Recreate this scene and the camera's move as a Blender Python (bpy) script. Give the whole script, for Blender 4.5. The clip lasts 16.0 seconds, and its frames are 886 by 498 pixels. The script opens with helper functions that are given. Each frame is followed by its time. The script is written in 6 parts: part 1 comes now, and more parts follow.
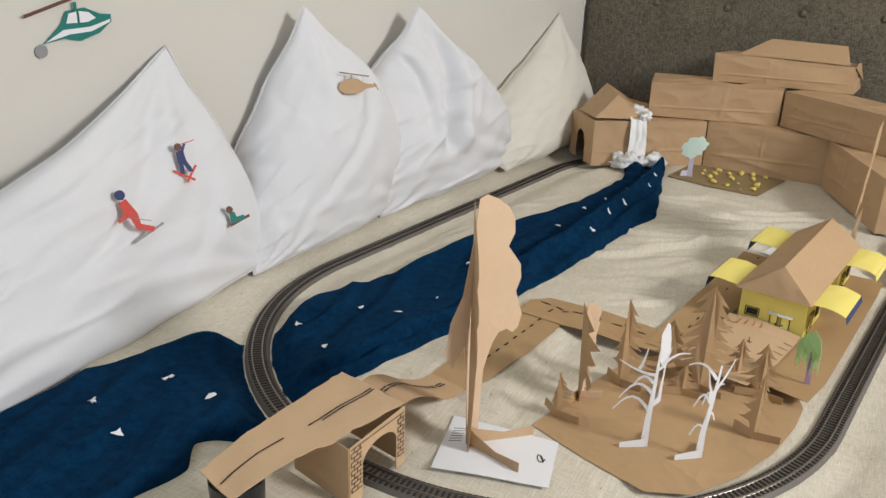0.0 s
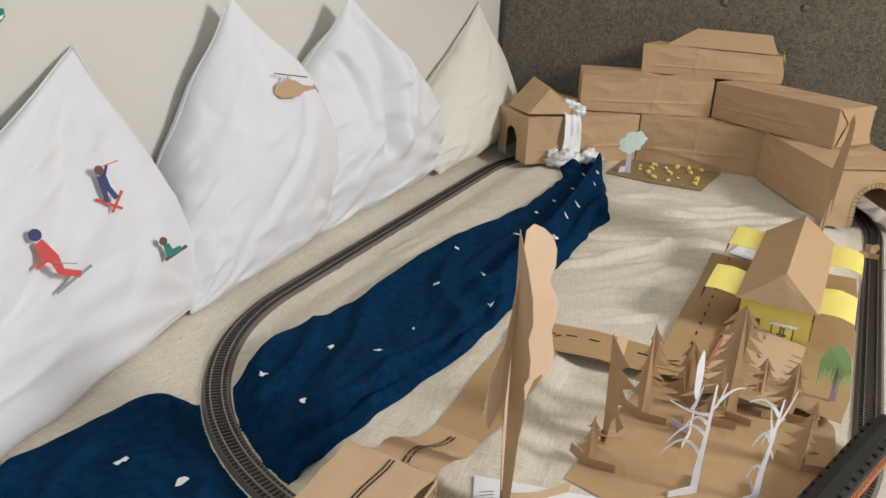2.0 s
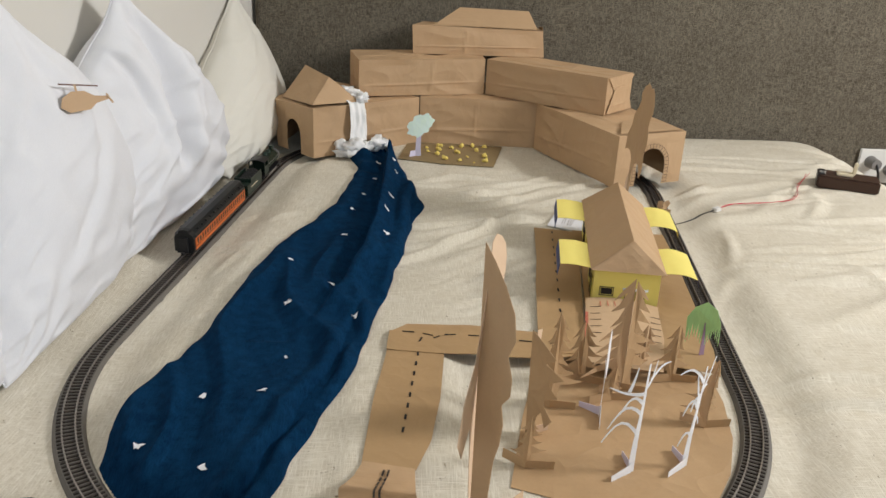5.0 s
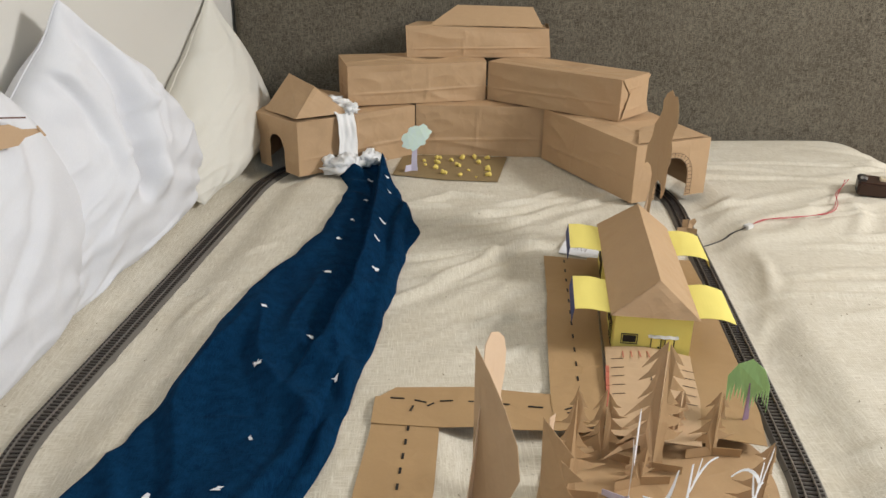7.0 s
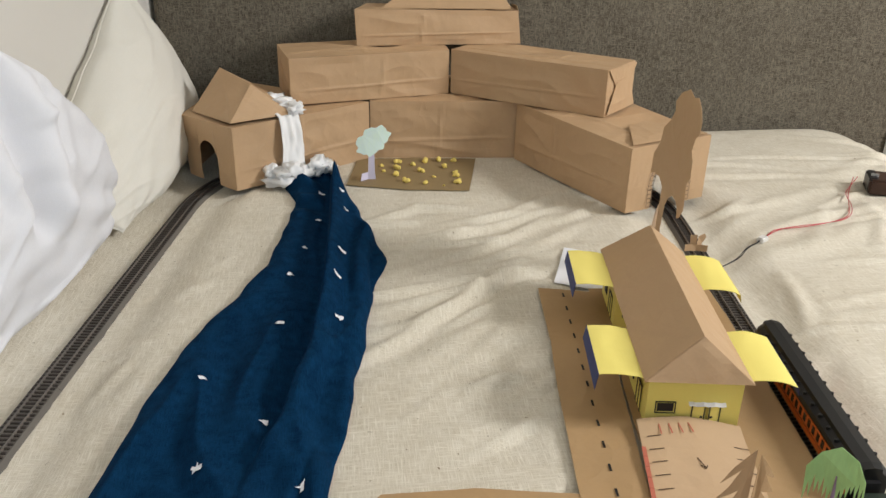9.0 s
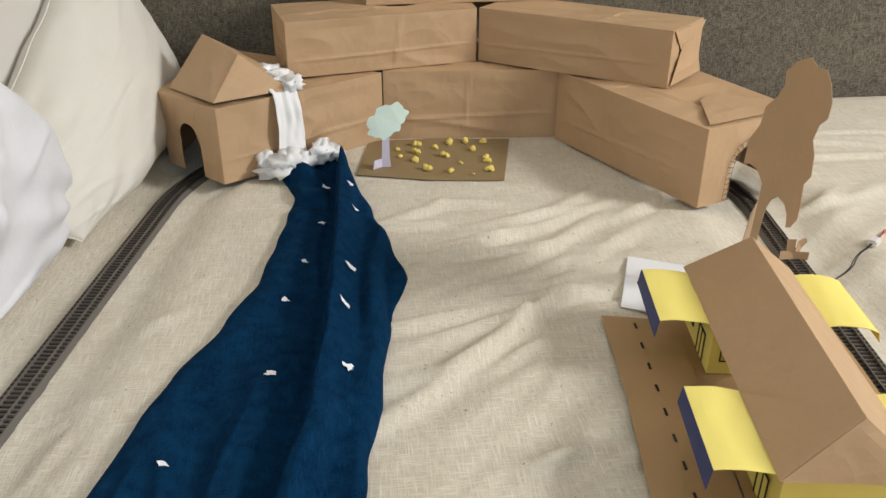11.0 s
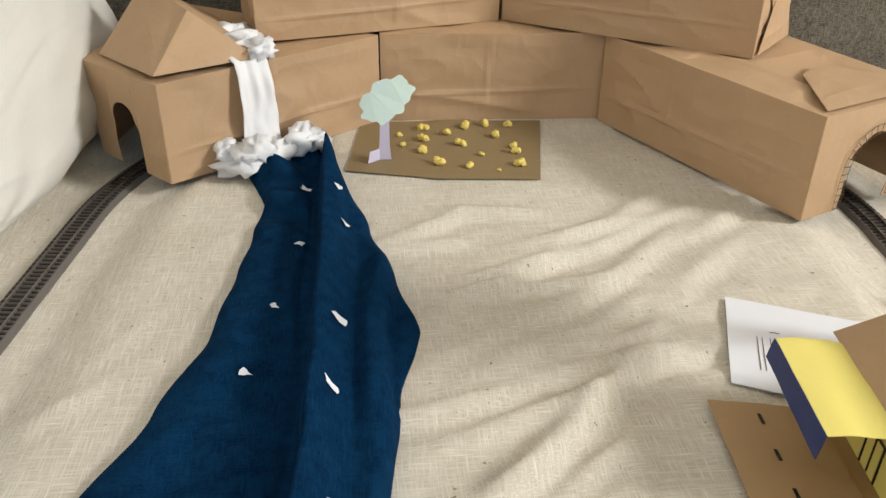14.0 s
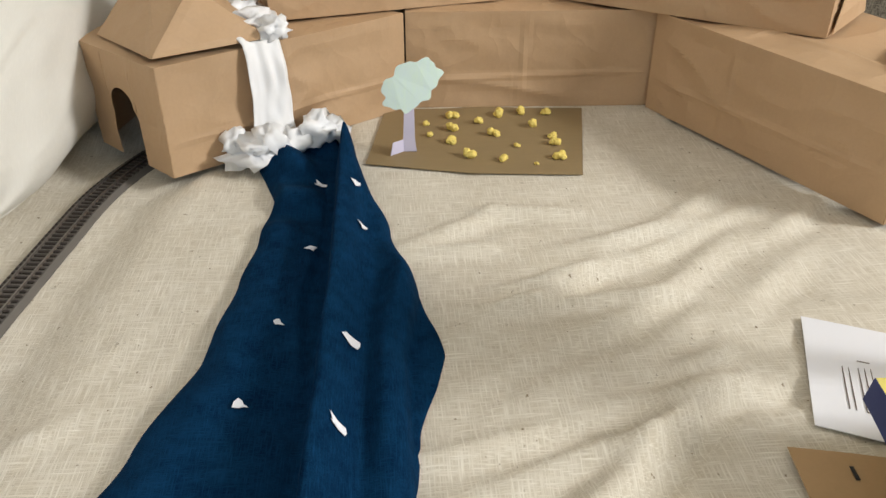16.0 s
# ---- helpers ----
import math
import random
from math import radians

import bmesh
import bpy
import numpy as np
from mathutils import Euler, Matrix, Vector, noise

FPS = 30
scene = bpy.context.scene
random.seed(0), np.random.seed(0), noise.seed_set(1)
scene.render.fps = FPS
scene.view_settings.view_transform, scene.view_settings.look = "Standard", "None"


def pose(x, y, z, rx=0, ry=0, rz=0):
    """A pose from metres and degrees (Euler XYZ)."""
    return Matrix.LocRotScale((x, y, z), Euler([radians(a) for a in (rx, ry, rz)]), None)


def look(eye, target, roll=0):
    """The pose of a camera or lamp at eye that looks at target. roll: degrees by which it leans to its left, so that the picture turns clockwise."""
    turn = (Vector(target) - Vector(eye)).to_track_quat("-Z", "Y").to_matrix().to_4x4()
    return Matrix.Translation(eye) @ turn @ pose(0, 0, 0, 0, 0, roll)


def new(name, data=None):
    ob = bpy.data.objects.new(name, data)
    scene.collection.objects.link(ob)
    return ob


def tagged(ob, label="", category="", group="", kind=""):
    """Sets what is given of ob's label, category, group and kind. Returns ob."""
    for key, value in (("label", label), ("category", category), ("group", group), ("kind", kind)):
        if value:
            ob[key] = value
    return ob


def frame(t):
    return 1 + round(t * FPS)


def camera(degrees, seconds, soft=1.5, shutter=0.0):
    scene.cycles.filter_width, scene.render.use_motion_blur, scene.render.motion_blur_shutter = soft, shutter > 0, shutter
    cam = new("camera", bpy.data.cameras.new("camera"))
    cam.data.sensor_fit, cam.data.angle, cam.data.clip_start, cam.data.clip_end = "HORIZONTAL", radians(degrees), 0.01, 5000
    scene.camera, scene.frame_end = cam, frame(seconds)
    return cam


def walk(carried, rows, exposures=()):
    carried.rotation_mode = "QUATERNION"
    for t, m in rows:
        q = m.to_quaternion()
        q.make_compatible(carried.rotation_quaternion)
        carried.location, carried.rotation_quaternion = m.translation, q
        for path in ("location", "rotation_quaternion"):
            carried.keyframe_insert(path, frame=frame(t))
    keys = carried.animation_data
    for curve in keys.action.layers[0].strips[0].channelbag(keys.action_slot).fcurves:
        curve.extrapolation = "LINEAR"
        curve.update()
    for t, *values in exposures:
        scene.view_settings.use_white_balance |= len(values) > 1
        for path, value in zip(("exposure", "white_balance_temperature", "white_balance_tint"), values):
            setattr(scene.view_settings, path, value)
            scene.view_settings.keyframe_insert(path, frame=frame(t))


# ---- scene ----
cam = camera(56.4, 16.0)
PATH = [
    (0, (0.2448, -0.3300, 0.6635), (-0.5384, 1.1194, 0.0053), 1.7),
    (0.5, (0.1951, -0.3282, 0.6599), (-0.5233, 1.1531, -0.0009), 1.8),
    (1, (0.1144, -0.2856, 0.6502), (-0.5420, 1.2223, -0.0133), 1.9),
    (1.5, (0.0408, -0.2492, 0.6519), (-0.5579, 1.2808, -0.0169), 2.0),
    (2, (-0.0062, -0.2395, 0.6440), (-0.5224, 1.3199, -0.0257), 2.5),
    (2.5, (-0.0860, -0.2448, 0.6475), (-0.4887, 1.3465, -0.0266), 2.6),
    (3, (-0.1579, -0.2475, 0.6448), (-0.4240, 1.3704, -0.0310), 2.4),
    (3.5, (-0.1996, -0.2501, 0.6413), (-0.3442, 1.3846, -0.0337), 2.1),
    (4, (-0.2359, -0.2457, 0.6475), (-0.2705, 1.3944, -0.0284), 2.1),
    (4.5, (-0.2492, -0.2271, 0.6431), (-0.2049, 1.4112, -0.0364), 2.4),
    (5, (-0.2599, -0.1827, 0.6378), (-0.1712, 1.4529, -0.0444), 2.8),
    (5.2, (-0.2634, -0.1597, 0.6422), (-0.1685, 1.4742, -0.0417), 2.9),
    (7.5, (-0.2191, 0.0958, 0.6289), (-0.1508, 1.7199, -0.0816), 0.5),
    (8, (-0.2368, 0.1659, 0.6200), (-0.1126, 1.7820, -0.1011), 0.9),
    (8.5, (-0.2643, 0.2457, 0.6156), (-0.0825, 1.8521, -0.1144), 1.2),
    (8.7, (-0.2723, 0.2767, 0.6191), (-0.0745, 1.8778, -0.1180), 1.2),
    (11, (-0.2652, 0.6174, 0.5588), (-0.1011, 2.1794, -0.2661), 0.1),
    (11.5, (-0.2794, 0.6927, 0.5428), (-0.0843, 2.2459, -0.2918), 0.8),
    (12, (-0.2732, 0.7602, 0.5340), (-0.0514, 2.3053, -0.3096), 1.7),
    (12.5, (-0.2670, 0.8187, 0.5162), (-0.0346, 2.3541, -0.3406), 2.0),
    (13, (-0.2696, 0.8693, 0.4870), (-0.0408, 2.3949, -0.3885), 1.8),
    (13.5, (-0.2679, 0.9136, 0.4843), (-0.0532, 2.4322, -0.4071), 1.4),
    (14, (-0.2688, 0.9535, 0.4719), (-0.0825, 2.4721, -0.4275), 0.7),
    (14.5, (-0.2626, 0.9855, 0.4683), (-0.0967, 2.5031, -0.4355), 0.6),
    (15, (-0.2572, 1.0156, 0.4462), (-0.1118, 2.5368, -0.4550), 0.1),
    (15.5, (-0.2510, 1.0351, 0.4488), (-0.1233, 2.5430, -0.4772), -0.1),
    (16, (-0.2537, 1.0591, 0.4346), (-0.1375, 2.5670, -0.4941), -0.2),
]
walk(cam, [(t, look(eye, target, roll)) for t, eye, target, roll in PATH],
     exposures=[(0, -0.08), (2.0, -0.03), (5.2, 0.0), (8.5, 0.06), (11, 0.14), (12.5, 0.25), (16, 0.28)])

# ---- light: one daylit window wall, a closed room, soft sky ----
world = bpy.data.worlds.new("sky")
scene.world = world
world.use_nodes = True
wn = world.node_tree
sky = wn.nodes.new("ShaderNodeTexSky")
sky.sky_type = "NISHITA"
sky.sun_disc = False
sky.sun_elevation = radians(38)
sky.sun_rotation = radians(80)
wn.links.new(sky.outputs[0], wn.nodes["Background"].inputs[0])
wn.nodes["Background"].inputs[1].default_value = 0.12


def window_lamp(name, eye, target, w, h, power, colour):
    la = bpy.data.lights.new(name, "AREA")
    la.shape, la.size, la.size_y, la.energy, la.color = "RECTANGLE", w, h, power, colour
    ob = new(name, la)
    ob.matrix_world = look(eye, target)
    return ob


SIDE_POWER, REAR_POWER = 75.0, 13.5
window_lamp("side_window_light", (2.64, 0.68, 1.65), (0.0, 1.0, 0.1), 0.62, 0.62, SIDE_POWER, (0.99, 0.99, 1.0))
window_lamp("rear_window_light", (-0.1, -2.26, 1.62), (-0.1, 1.0, 0.1), 1.9, 1.2, REAR_POWER, (0.66, 0.83, 1.0))


# ---- small helpers ----
def thing(name, label, category, group="", at=None):
    ob = new(name)
    ob.empty_display_size = 0.02
    if at is not None:
        ob.matrix_basis = at
    return tagged(ob, label, category, group)


def mesh_of(name, bm, mat, smooth=False):
    me = bpy.data.meshes.new(name)
    bmesh.ops.recalc_face_normals(bm, faces=bm.faces)
    bm.to_mesh(me)
    bm.free()
    for m in (mat if isinstance(mat, (list, tuple)) else [mat]):
        me.materials.append(m)
    if smooth:
        for p in me.polygons:
            p.use_smooth = True
    return me


def part(name, bm, mat, parent, label="", smooth=False, at=None):
    ob = new(name, mesh_of(name, bm, mat, smooth))
    ob.parent = parent
    if at is not None:
        ob.matrix_basis = at
    return tagged(ob, label)


def solo(name, bm, mat, label, category="", kind="", smooth=False, at=None, group=""):
    ob = new(name, mesh_of(name, bm, mat, smooth))
    if at is not None:
        ob.matrix_basis = at
    return tagged(ob, label, category, group, kind)


def box(bm, c, size, m=None, bev=0.0):
    r = bmesh.ops.create_cube(bm, size=1.0, matrix=(m or Matrix()) @ Matrix.Translation(c) @ Matrix.Diagonal((*size, 1)))
    if bev > 0:
        es = list({e for v in r["verts"] for e in v.link_edges})
        bmesh.ops.bevel(bm, geom=es, offset=bev, segments=2, affect="EDGES", clamp_overlap=True)


def cyl(bm, m, r, h, n=16, r2=None):
    bmesh.ops.create_cone(bm, cap_ends=True, segments=n, radius1=r, radius2=r if r2 is None else r2, depth=h, matrix=m)


def grid_mesh(bm, nu, nv, f):
    vs = [[bm.verts.new(f(i / nu, j / nv)) for j in range(nv + 1)] for i in range(nu + 1)]
    for i in range(nu):
        for j in range(nv):
            bm.faces.new((vs[i][j], vs[i + 1][j], vs[i + 1][j + 1], vs[i][j + 1]))
    return vs


def nz(x, y, z=0.0, s=1.0):
    return noise.noise(Vector((x * s, y * s, z * s)))


def lerp_path(pts, y):
    # x at a given y along a line of (y, x) stations, smooth
    if y <= pts[0][0]:
        return pts[0][1]
    for (a, xa), (b, xb) in zip(pts, pts[1:]):
        if y <= b:
            k = (y - a) / (b - a)
            k = k * k * (3 - 2 * k) * 0.5 + k * 0.5
            return xa + (xb - xa) * k
    return pts[-1][1]


def slab(bm, pts, t=0.0006, m=None, bend=None, cuts=0):
    """A sheet of card cut to an outline of (x, z), standing in the x-z plane, t thick."""
    m = m or Matrix()
    vs = [bm.verts.new((p[0], 0, p[1])) for p in pts]
    f = bm.faces.new(vs)
    f.normal_update()
    r = bmesh.ops.triangulate(bm, faces=[f])
    faces = r["faces"]
    ext = bmesh.ops.extrude_face_region(bm, geom=faces)
    nv = [g for g in ext["geom"] if isinstance(g, bmesh.types.BMVert)]
    bmesh.ops.translate(bm, verts=nv, vec=(0, t, 0))
    allv = vs + nv
    for v in allv:
        if bend:
            v.co = Vector(bend(v.co))
        v.co = m @ v.co
    return allv


# ---- materials ----
def material(name, colour, rough=0.7, metal=0.0, var=0.12, scale=40.0, bump=0.15, fine=400.0, colour2=None, stretch=None, spec=0.35, crease=0.0):
    m = bpy.data.materials.new(name)
    m.use_nodes = True
    t = m.node_tree
    n, l = t.nodes, t.links
    b = n["Principled BSDF"]
    b.inputs["Roughness"].default_value = rough
    b.inputs["Metallic"].default_value = metal
    b.inputs["Specular IOR Level"].default_value = spec
    co = n.new("ShaderNodeTexCoord")
    mp = n.new("ShaderNodeMapping")
    l.new(co.outputs["Object"], mp.inputs[0])
    if stretch:
        mp.inputs["Scale"].default_value = stretch
    a = n.new("ShaderNodeTexNoise")
    a.inputs["Scale"].default_value, a.inputs["Detail"].default_value = scale, 6
    l.new(mp.outputs[0], a.inputs["Vector"])
    f = n.new("ShaderNodeTexNoise")
    f.inputs["Scale"].default_value, f.inputs["Detail"].default_value = fine, 4
    l.new(mp.outputs[0], f.inputs["Vector"])
    ramp = n.new("ShaderNodeMix")
    ramp.data_type = "RGBA"
    c2 = colour2 or tuple(c * (1 - var) for c in colour)
    c1 = tuple(min(1, c * (1 + var * 0.6)) for c in colour)
    ramp.inputs[6].default_value, ramp.inputs[7].default_value = (*c2, 1), (*c1, 1)
    mixf = n.new("ShaderNodeMath")
    mixf.operation = "MULTIPLY_ADD"
    l.new(f.outputs[0], mixf.inputs[0])
    mixf.inputs[1].default_value = 0.45
    ad = n.new("ShaderNodeMath")
    ad.operation = "MULTIPLY"
    l.new(a.outputs[0], ad.inputs[0])
    ad.inputs[1].default_value = 0.6
    l.new(ad.outputs[0], mixf.inputs[2])
    l.new(mixf.outputs[0], ramp.inputs[0])
    l.new(ramp.outputs[2], b.inputs["Base Color"])
    if bump > 0:
        bp = n.new("ShaderNodeBump")
        bp.inputs["Strength"].default_value, bp.inputs["Distance"].default_value = bump, 0.001
        l.new(mixf.outputs[0], bp.inputs["Height"])
        l.new(bp.outputs[0], b.inputs["Normal"])
    if crease > 0:
        # sharp-edged crumple lines, large and small
        v = n.new("ShaderNodeTexVoronoi")
        v.feature = "F1"
        v.inputs["Scale"].default_value = 16.0
        d = n.new("ShaderNodeTexNoise")
        d.inputs["Scale"].default_value, d.inputs["Detail"].default_value = 7.0, 3
        l.new(co.outputs["Object"], d.inputs["Vector"])
        ad2 = n.new("ShaderNodeMixRGB")
        ad2.blend_type = "ADD"
        ad2.inputs[0].default_value = 0.35
        l.new(co.outputs["Object"], ad2.inputs[1])
        l.new(d.outputs["Color"], ad2.inputs[2])
        l.new(ad2.outputs[0], v.inputs["Vector"])
        b2 = n.new("ShaderNodeBump")
        b2.inputs["Strength"].default_value, b2.inputs["Distance"].default_value = crease, 0.012
        l.new(v.outputs["Distance"], b2.inputs["Height"])
        if bump > 0:
            l.new(bp.outputs[0], b2.inputs["Normal"])
        l.new(b2.outputs[0], b.inputs["Normal"])
    return m


def woven(name, colour, dark, threads=900.0, slub=0.5, bump=0.4, rough=0.9, contrast=0.5, specks=0.0, soft_var=0.1, sheen=0.0, ratio=0.06, spec=0.15):
    """Plain weave: crossed threads of uneven thickness, a soft large variation, and a few dark flecks."""
    m = bpy.data.materials.new(name)
    m.use_nodes = True
    t = m.node_tree
    n, l = t.nodes, t.links
    b = n["Principled BSDF"]
    b.inputs["Roughness"].default_value = rough
    b.inputs["Specular IOR Level"].default_value = spec
    b.inputs["Sheen Weight"].default_value = sheen
    co = n.new("ShaderNodeTexCoord")

    def streak(sx, sy, sz):
        mp = n.new("ShaderNodeMapping")
        mp.inputs["Scale"].default_value = (sx, sy, sz)
        l.new(co.outputs["Object"], mp.inputs[0])
        x = n.new("ShaderNodeTexNoise")
        x.inputs["Scale"].default_value, x.inputs["Detail"].default_value = 1.0, 3
        l.new(mp.outputs[0], x.inputs["Vector"])
        return x.outputs[0]

    def math_(op, a, c, k=None):
        x = n.new("ShaderNodeMath")
        x.operation = op
        for i, v in enumerate((a, c, k)):
            if v is None:
                continue
            if isinstance(v, (int, float)):
                x.inputs[i].default_value = v
            else:
                l.new(v, x.inputs[i])
        return x.outputs[0]
    warp = streak(threads, threads * ratio, threads * ratio)
    weft = streak(threads * ratio, threads, threads)
    both = math_("MAXIMUM", warp, weft)
    large = streak(6, 6, 6)
    mid = streak(60, 60, 60)
    k = math_("MULTIPLY_ADD", both, 1.0 + contrast, -0.25 - contrast * 0.5)
    k = math_("ADD", k, math_("MULTIPLY_ADD", large, soft_var * 3, -soft_var * 1.5))
    k = math_("ADD", k, math_("MULTIPLY_ADD", mid, slub, -slub * 0.5))
    mix = n.new("ShaderNodeMix")
    mix.data_type = "RGBA"
    mix.clamp_factor = True
    mix.inputs[6].default_value, mix.inputs[7].default_value = (*dark, 1), (*colour, 1)
    l.new(k, mix.inputs[0])
    out = mix.outputs[2]
    if specks > 0:
        sp = streak(150, 110, 150)
        thr = n.new("ShaderNodeMapRange")
        thr.inputs[1].default_value, thr.inputs[2].default_value = 0.70, 0.76
        l.new(sp, thr.inputs[0])
        m2 = n.new("ShaderNodeMix")
        m2.data_type = "RGBA"
        l.new(math_("MULTIPLY", thr.outputs[0], specks), m2.inputs[0])
        l.new(out, m2.inputs[6])
        m2.inputs[7].default_value = (dark[0] * 0.45, dark[1] * 0.4, dark[2] * 0.33, 1)
        out = m2.outputs[2]
    l.new(out, b.inputs["Base Color"])
    bp = n.new("ShaderNodeBump")
    bp.inputs["Strength"].default_value, bp.inputs["Distance"].default_value = bump, 0.0006
    l.new(both, bp.inputs["Height"])
    l.new(bp.outputs[0], b.inputs["Normal"])
    return m


LINEN = woven("cream_linen", (0.85, 0.805, 0.70), (0.54, 0.475, 0.36), 820, 0.10, 0.9, contrast=1.25, specks=1.0, soft_var=0.18, ratio=0.045)
COTTON = woven("white_cotton", (0.80, 0.80, 0.82), (0.72, 0.72, 0.74), 2200, 0.1, 0.15)
CREAM_COTTON = woven("cream_cotton", (0.80, 0.77, 0.69), (0.72, 0.69, 0.61), 1600, 0.1, 0.15)
FLEECE = woven("navy_fleece", (0.007, 0.052, 0.126), (0.001, 0.012, 0.036), 1300, 0.8, 0.6, contrast=0.5, spec=0.03)
TWEED = woven("grey_brown_tweed", (0.30, 0.262, 0.198), (0.056, 0.047, 0.034), 620, 0.4, 0.9, contrast=1.2, ratio=0.16)
WALL_PAINT = material("warm_white_wall_paint", (0.69, 0.66, 0.60), 0.75, var=0.03, scale=3, bump=0.08, fine=250)
CEILING_PAINT = material("white_ceiling_paint", (0.85, 0.84, 0.81), 0.85, var=0.03, scale=3, bump=0.05, fine=250)
FLOOR_WOOD = material("oak_floor", (0.30, 0.20, 0.12), 0.45, var=0.3, scale=3, stretch=(1, 12, 1))
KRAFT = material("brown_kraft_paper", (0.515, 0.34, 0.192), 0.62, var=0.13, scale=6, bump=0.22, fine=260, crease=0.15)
KRAFT_INNER = material("brown_kraft_paper_inside", (0.34, 0.20, 0.105), 0.75, var=0.12, scale=14, bump=0.25, fine=260)
KRAFT_LIGHT = material("light_kraft_card", (0.58, 0.40, 0.24), 0.65, var=0.08, scale=18, bump=0.2, fine=300, crease=0.12)
# Kraft lightened: window light on a tree's leaf put into the colour
KRAFT_LIT = material("lit_side_kraft_card", (0.69, 0.50, 0.34), 0.65, var=0.08, scale=14, bump=0.2, fine=300, crease=0.15)
KRAFT_GOLD = material("golden_kraft_paper", (0.47, 0.305, 0.160), 0.62, var=0.16, scale=9, bump=0.25, fine=240, crease=0.22)
KRAFT_DARK = material("dark_kraft_paper", (0.28, 0.20, 0.098), 0.7, var=0.12, scale=20, bump=0.3, fine=200, stretch=(1, 6, 1))
YELLOW = material("yellow_paper", (0.88, 0.75, 0.20), 0.6, var=0.06, scale=20, bump=0.1, fine=500)
BLUE_PENCIL = material("blue_pencilled_paper", (0.035, 0.05, 0.16), 0.6, var=0.35, scale=60, bump=0.15, fine=400)
KRAFT_ROAD = material("golden_brown_kraft_paper", (0.435, 0.278, 0.135), 0.62, var=0.12, scale=16, bump=0.25, fine=260, crease=0.14)
WHITE_PAPER = material("white_paper", (0.82, 0.82, 0.84), 0.6, var=0.03, scale=10, bump=0.06, fine=500)
LILAC_PAPER = material("pale_lilac_paper", (0.66, 0.62, 0.76), 0.6, var=0.06, scale=60, bump=0.06, fine=500)
TISSUE = material("white_tissue", (0.88, 0.87, 0.85), 0.8, var=0.04, scale=40, bump=0.3, fine=200)
GREEN_PENCIL = material("green_pencilled_paper", (0.40, 0.66, 0.28), 0.6, var=0.25, scale=50, bump=0.05, fine=600, stretch=(6, 6, 1))
MINT_PENCIL = material("mint_pencilled_paper", (0.76, 0.95, 0.70), 0.6, colour2=(0.72, 0.87, 0.97), scale=45, bump=0.05, fine=300, stretch=(3, 3, 0.6))
PURPLE_PENCIL = material("mauve_pencilled_paper", (0.36, 0.24, 0.34), 0.65, var=0.25, scale=60, bump=0.05)
BLACK_INK = material("black_marker_ink", (0.018, 0.016, 0.016), 0.5, var=0.2, scale=80, bump=0)
BROWN_INK = material("brown_pen_ink", (0.10, 0.06, 0.035), 0.6, var=0.2, scale=80, bump=0)
RED_PENCIL = material("red_pencil", (0.55, 0.16, 0.10), 0.7, var=0.3, scale=120, bump=0)
TRACK_GREY = material("grey_brown_track_bed_plastic", (0.140, 0.126, 0.108), 0.6, var=0.15, scale=60, bump=0.3, fine=900)
TIE_BROWN = material("dark_brown_sleeper_plastic", (0.040, 0.030, 0.024), 0.6, var=0.2, scale=90, bump=0.2)
RAIL_METAL = material("dull_steel_rail", (0.30, 0.27, 0.24), 0.4, metal=0.9, var=0.15, scale=40, bump=0)
POPCORN = material("yellow_popped_corn", (0.93, 0.80, 0.26), 0.6, colour2=(0.66, 0.43, 0.05), scale=190, bump=0.4)

# ---- the room ----
A8 = radians(8)
WALL_P = Vector((-0.735, 2.445, 0))          # inner corner of the pillow wall and the headboard
WALL_U = Vector((math.sin(A8), math.cos(A8), 0))
WALL_N = Vector((math.cos(A8), -math.sin(A8), 0))
BED_Z, FLOOR_Z, CEIL_Z = 0.0, -0.58, 2.45


def plain_box(name, lo, hi, mat, label, m=None):
    bm = bmesh.new()
    c = [(a + b) / 2 for a, b in zip(lo, hi)]
    box(bm, c, [b - a for a, b in zip(lo, hi)], m)
    return solo(name, bm, mat, label, kind="structure")


wall_m = Matrix.Translation(WALL_P) @ Matrix.Rotation(-A8, 4, "Z")
plain_box("wall_west", (-0.12, -4.9, FLOOR_Z), (0, 0.25, CEIL_Z), WALL_PAINT, "warm white painted wall behind the pillows", wall_m)
plain_box("wall_north", (-1.1, 2.60, FLOOR_Z), (2.8, 2.72, CEIL_Z), WALL_PAINT, "warm white painted wall behind the headboard")
plain_box("floor", (-1.9, -2.5, FLOOR_Z - 0.1), (2.9, 2.75, FLOOR_Z), FLOOR_WOOD, "brown wooden floor")
plain_box("ceiling", (-1.9, -2.5, CEIL_Z), (2.9, 2.75, CEIL_Z + 0.1), CEILING_PAINT, "plain white ceiling")


def window_wall(name, m, length, w0, w1, z0, z1, label):
    # wall along local x, with one opening cut through
    bm = bmesh.new()
    for a, b, c, d in ((0, w0, FLOOR_Z, CEIL_Z), (w1, length, FLOOR_Z, CEIL_Z), (w0, w1, FLOOR_Z, z0), (w0, w1, z1, CEIL_Z)):
        box(bm, ((a + b) / 2, 0.06, (c + d) / 2), (b - a, 0.12, d - c), m)
    return solo(name, bm, WALL_PAINT, label, kind="structure")


window_wall("wall_east", pose(2.70, 2.72, 0, 0, 0, -90), 5.2, 1.50, 2.60, 1.10, 2.20, "warm white wall with a wide window opening")
window_wall("wall_south", pose(2.8, -2.3, 0, 0, 0, 180), 4.7, 1.9, 3.9, 0.98, 2.28, "warm white wall with a window opening")

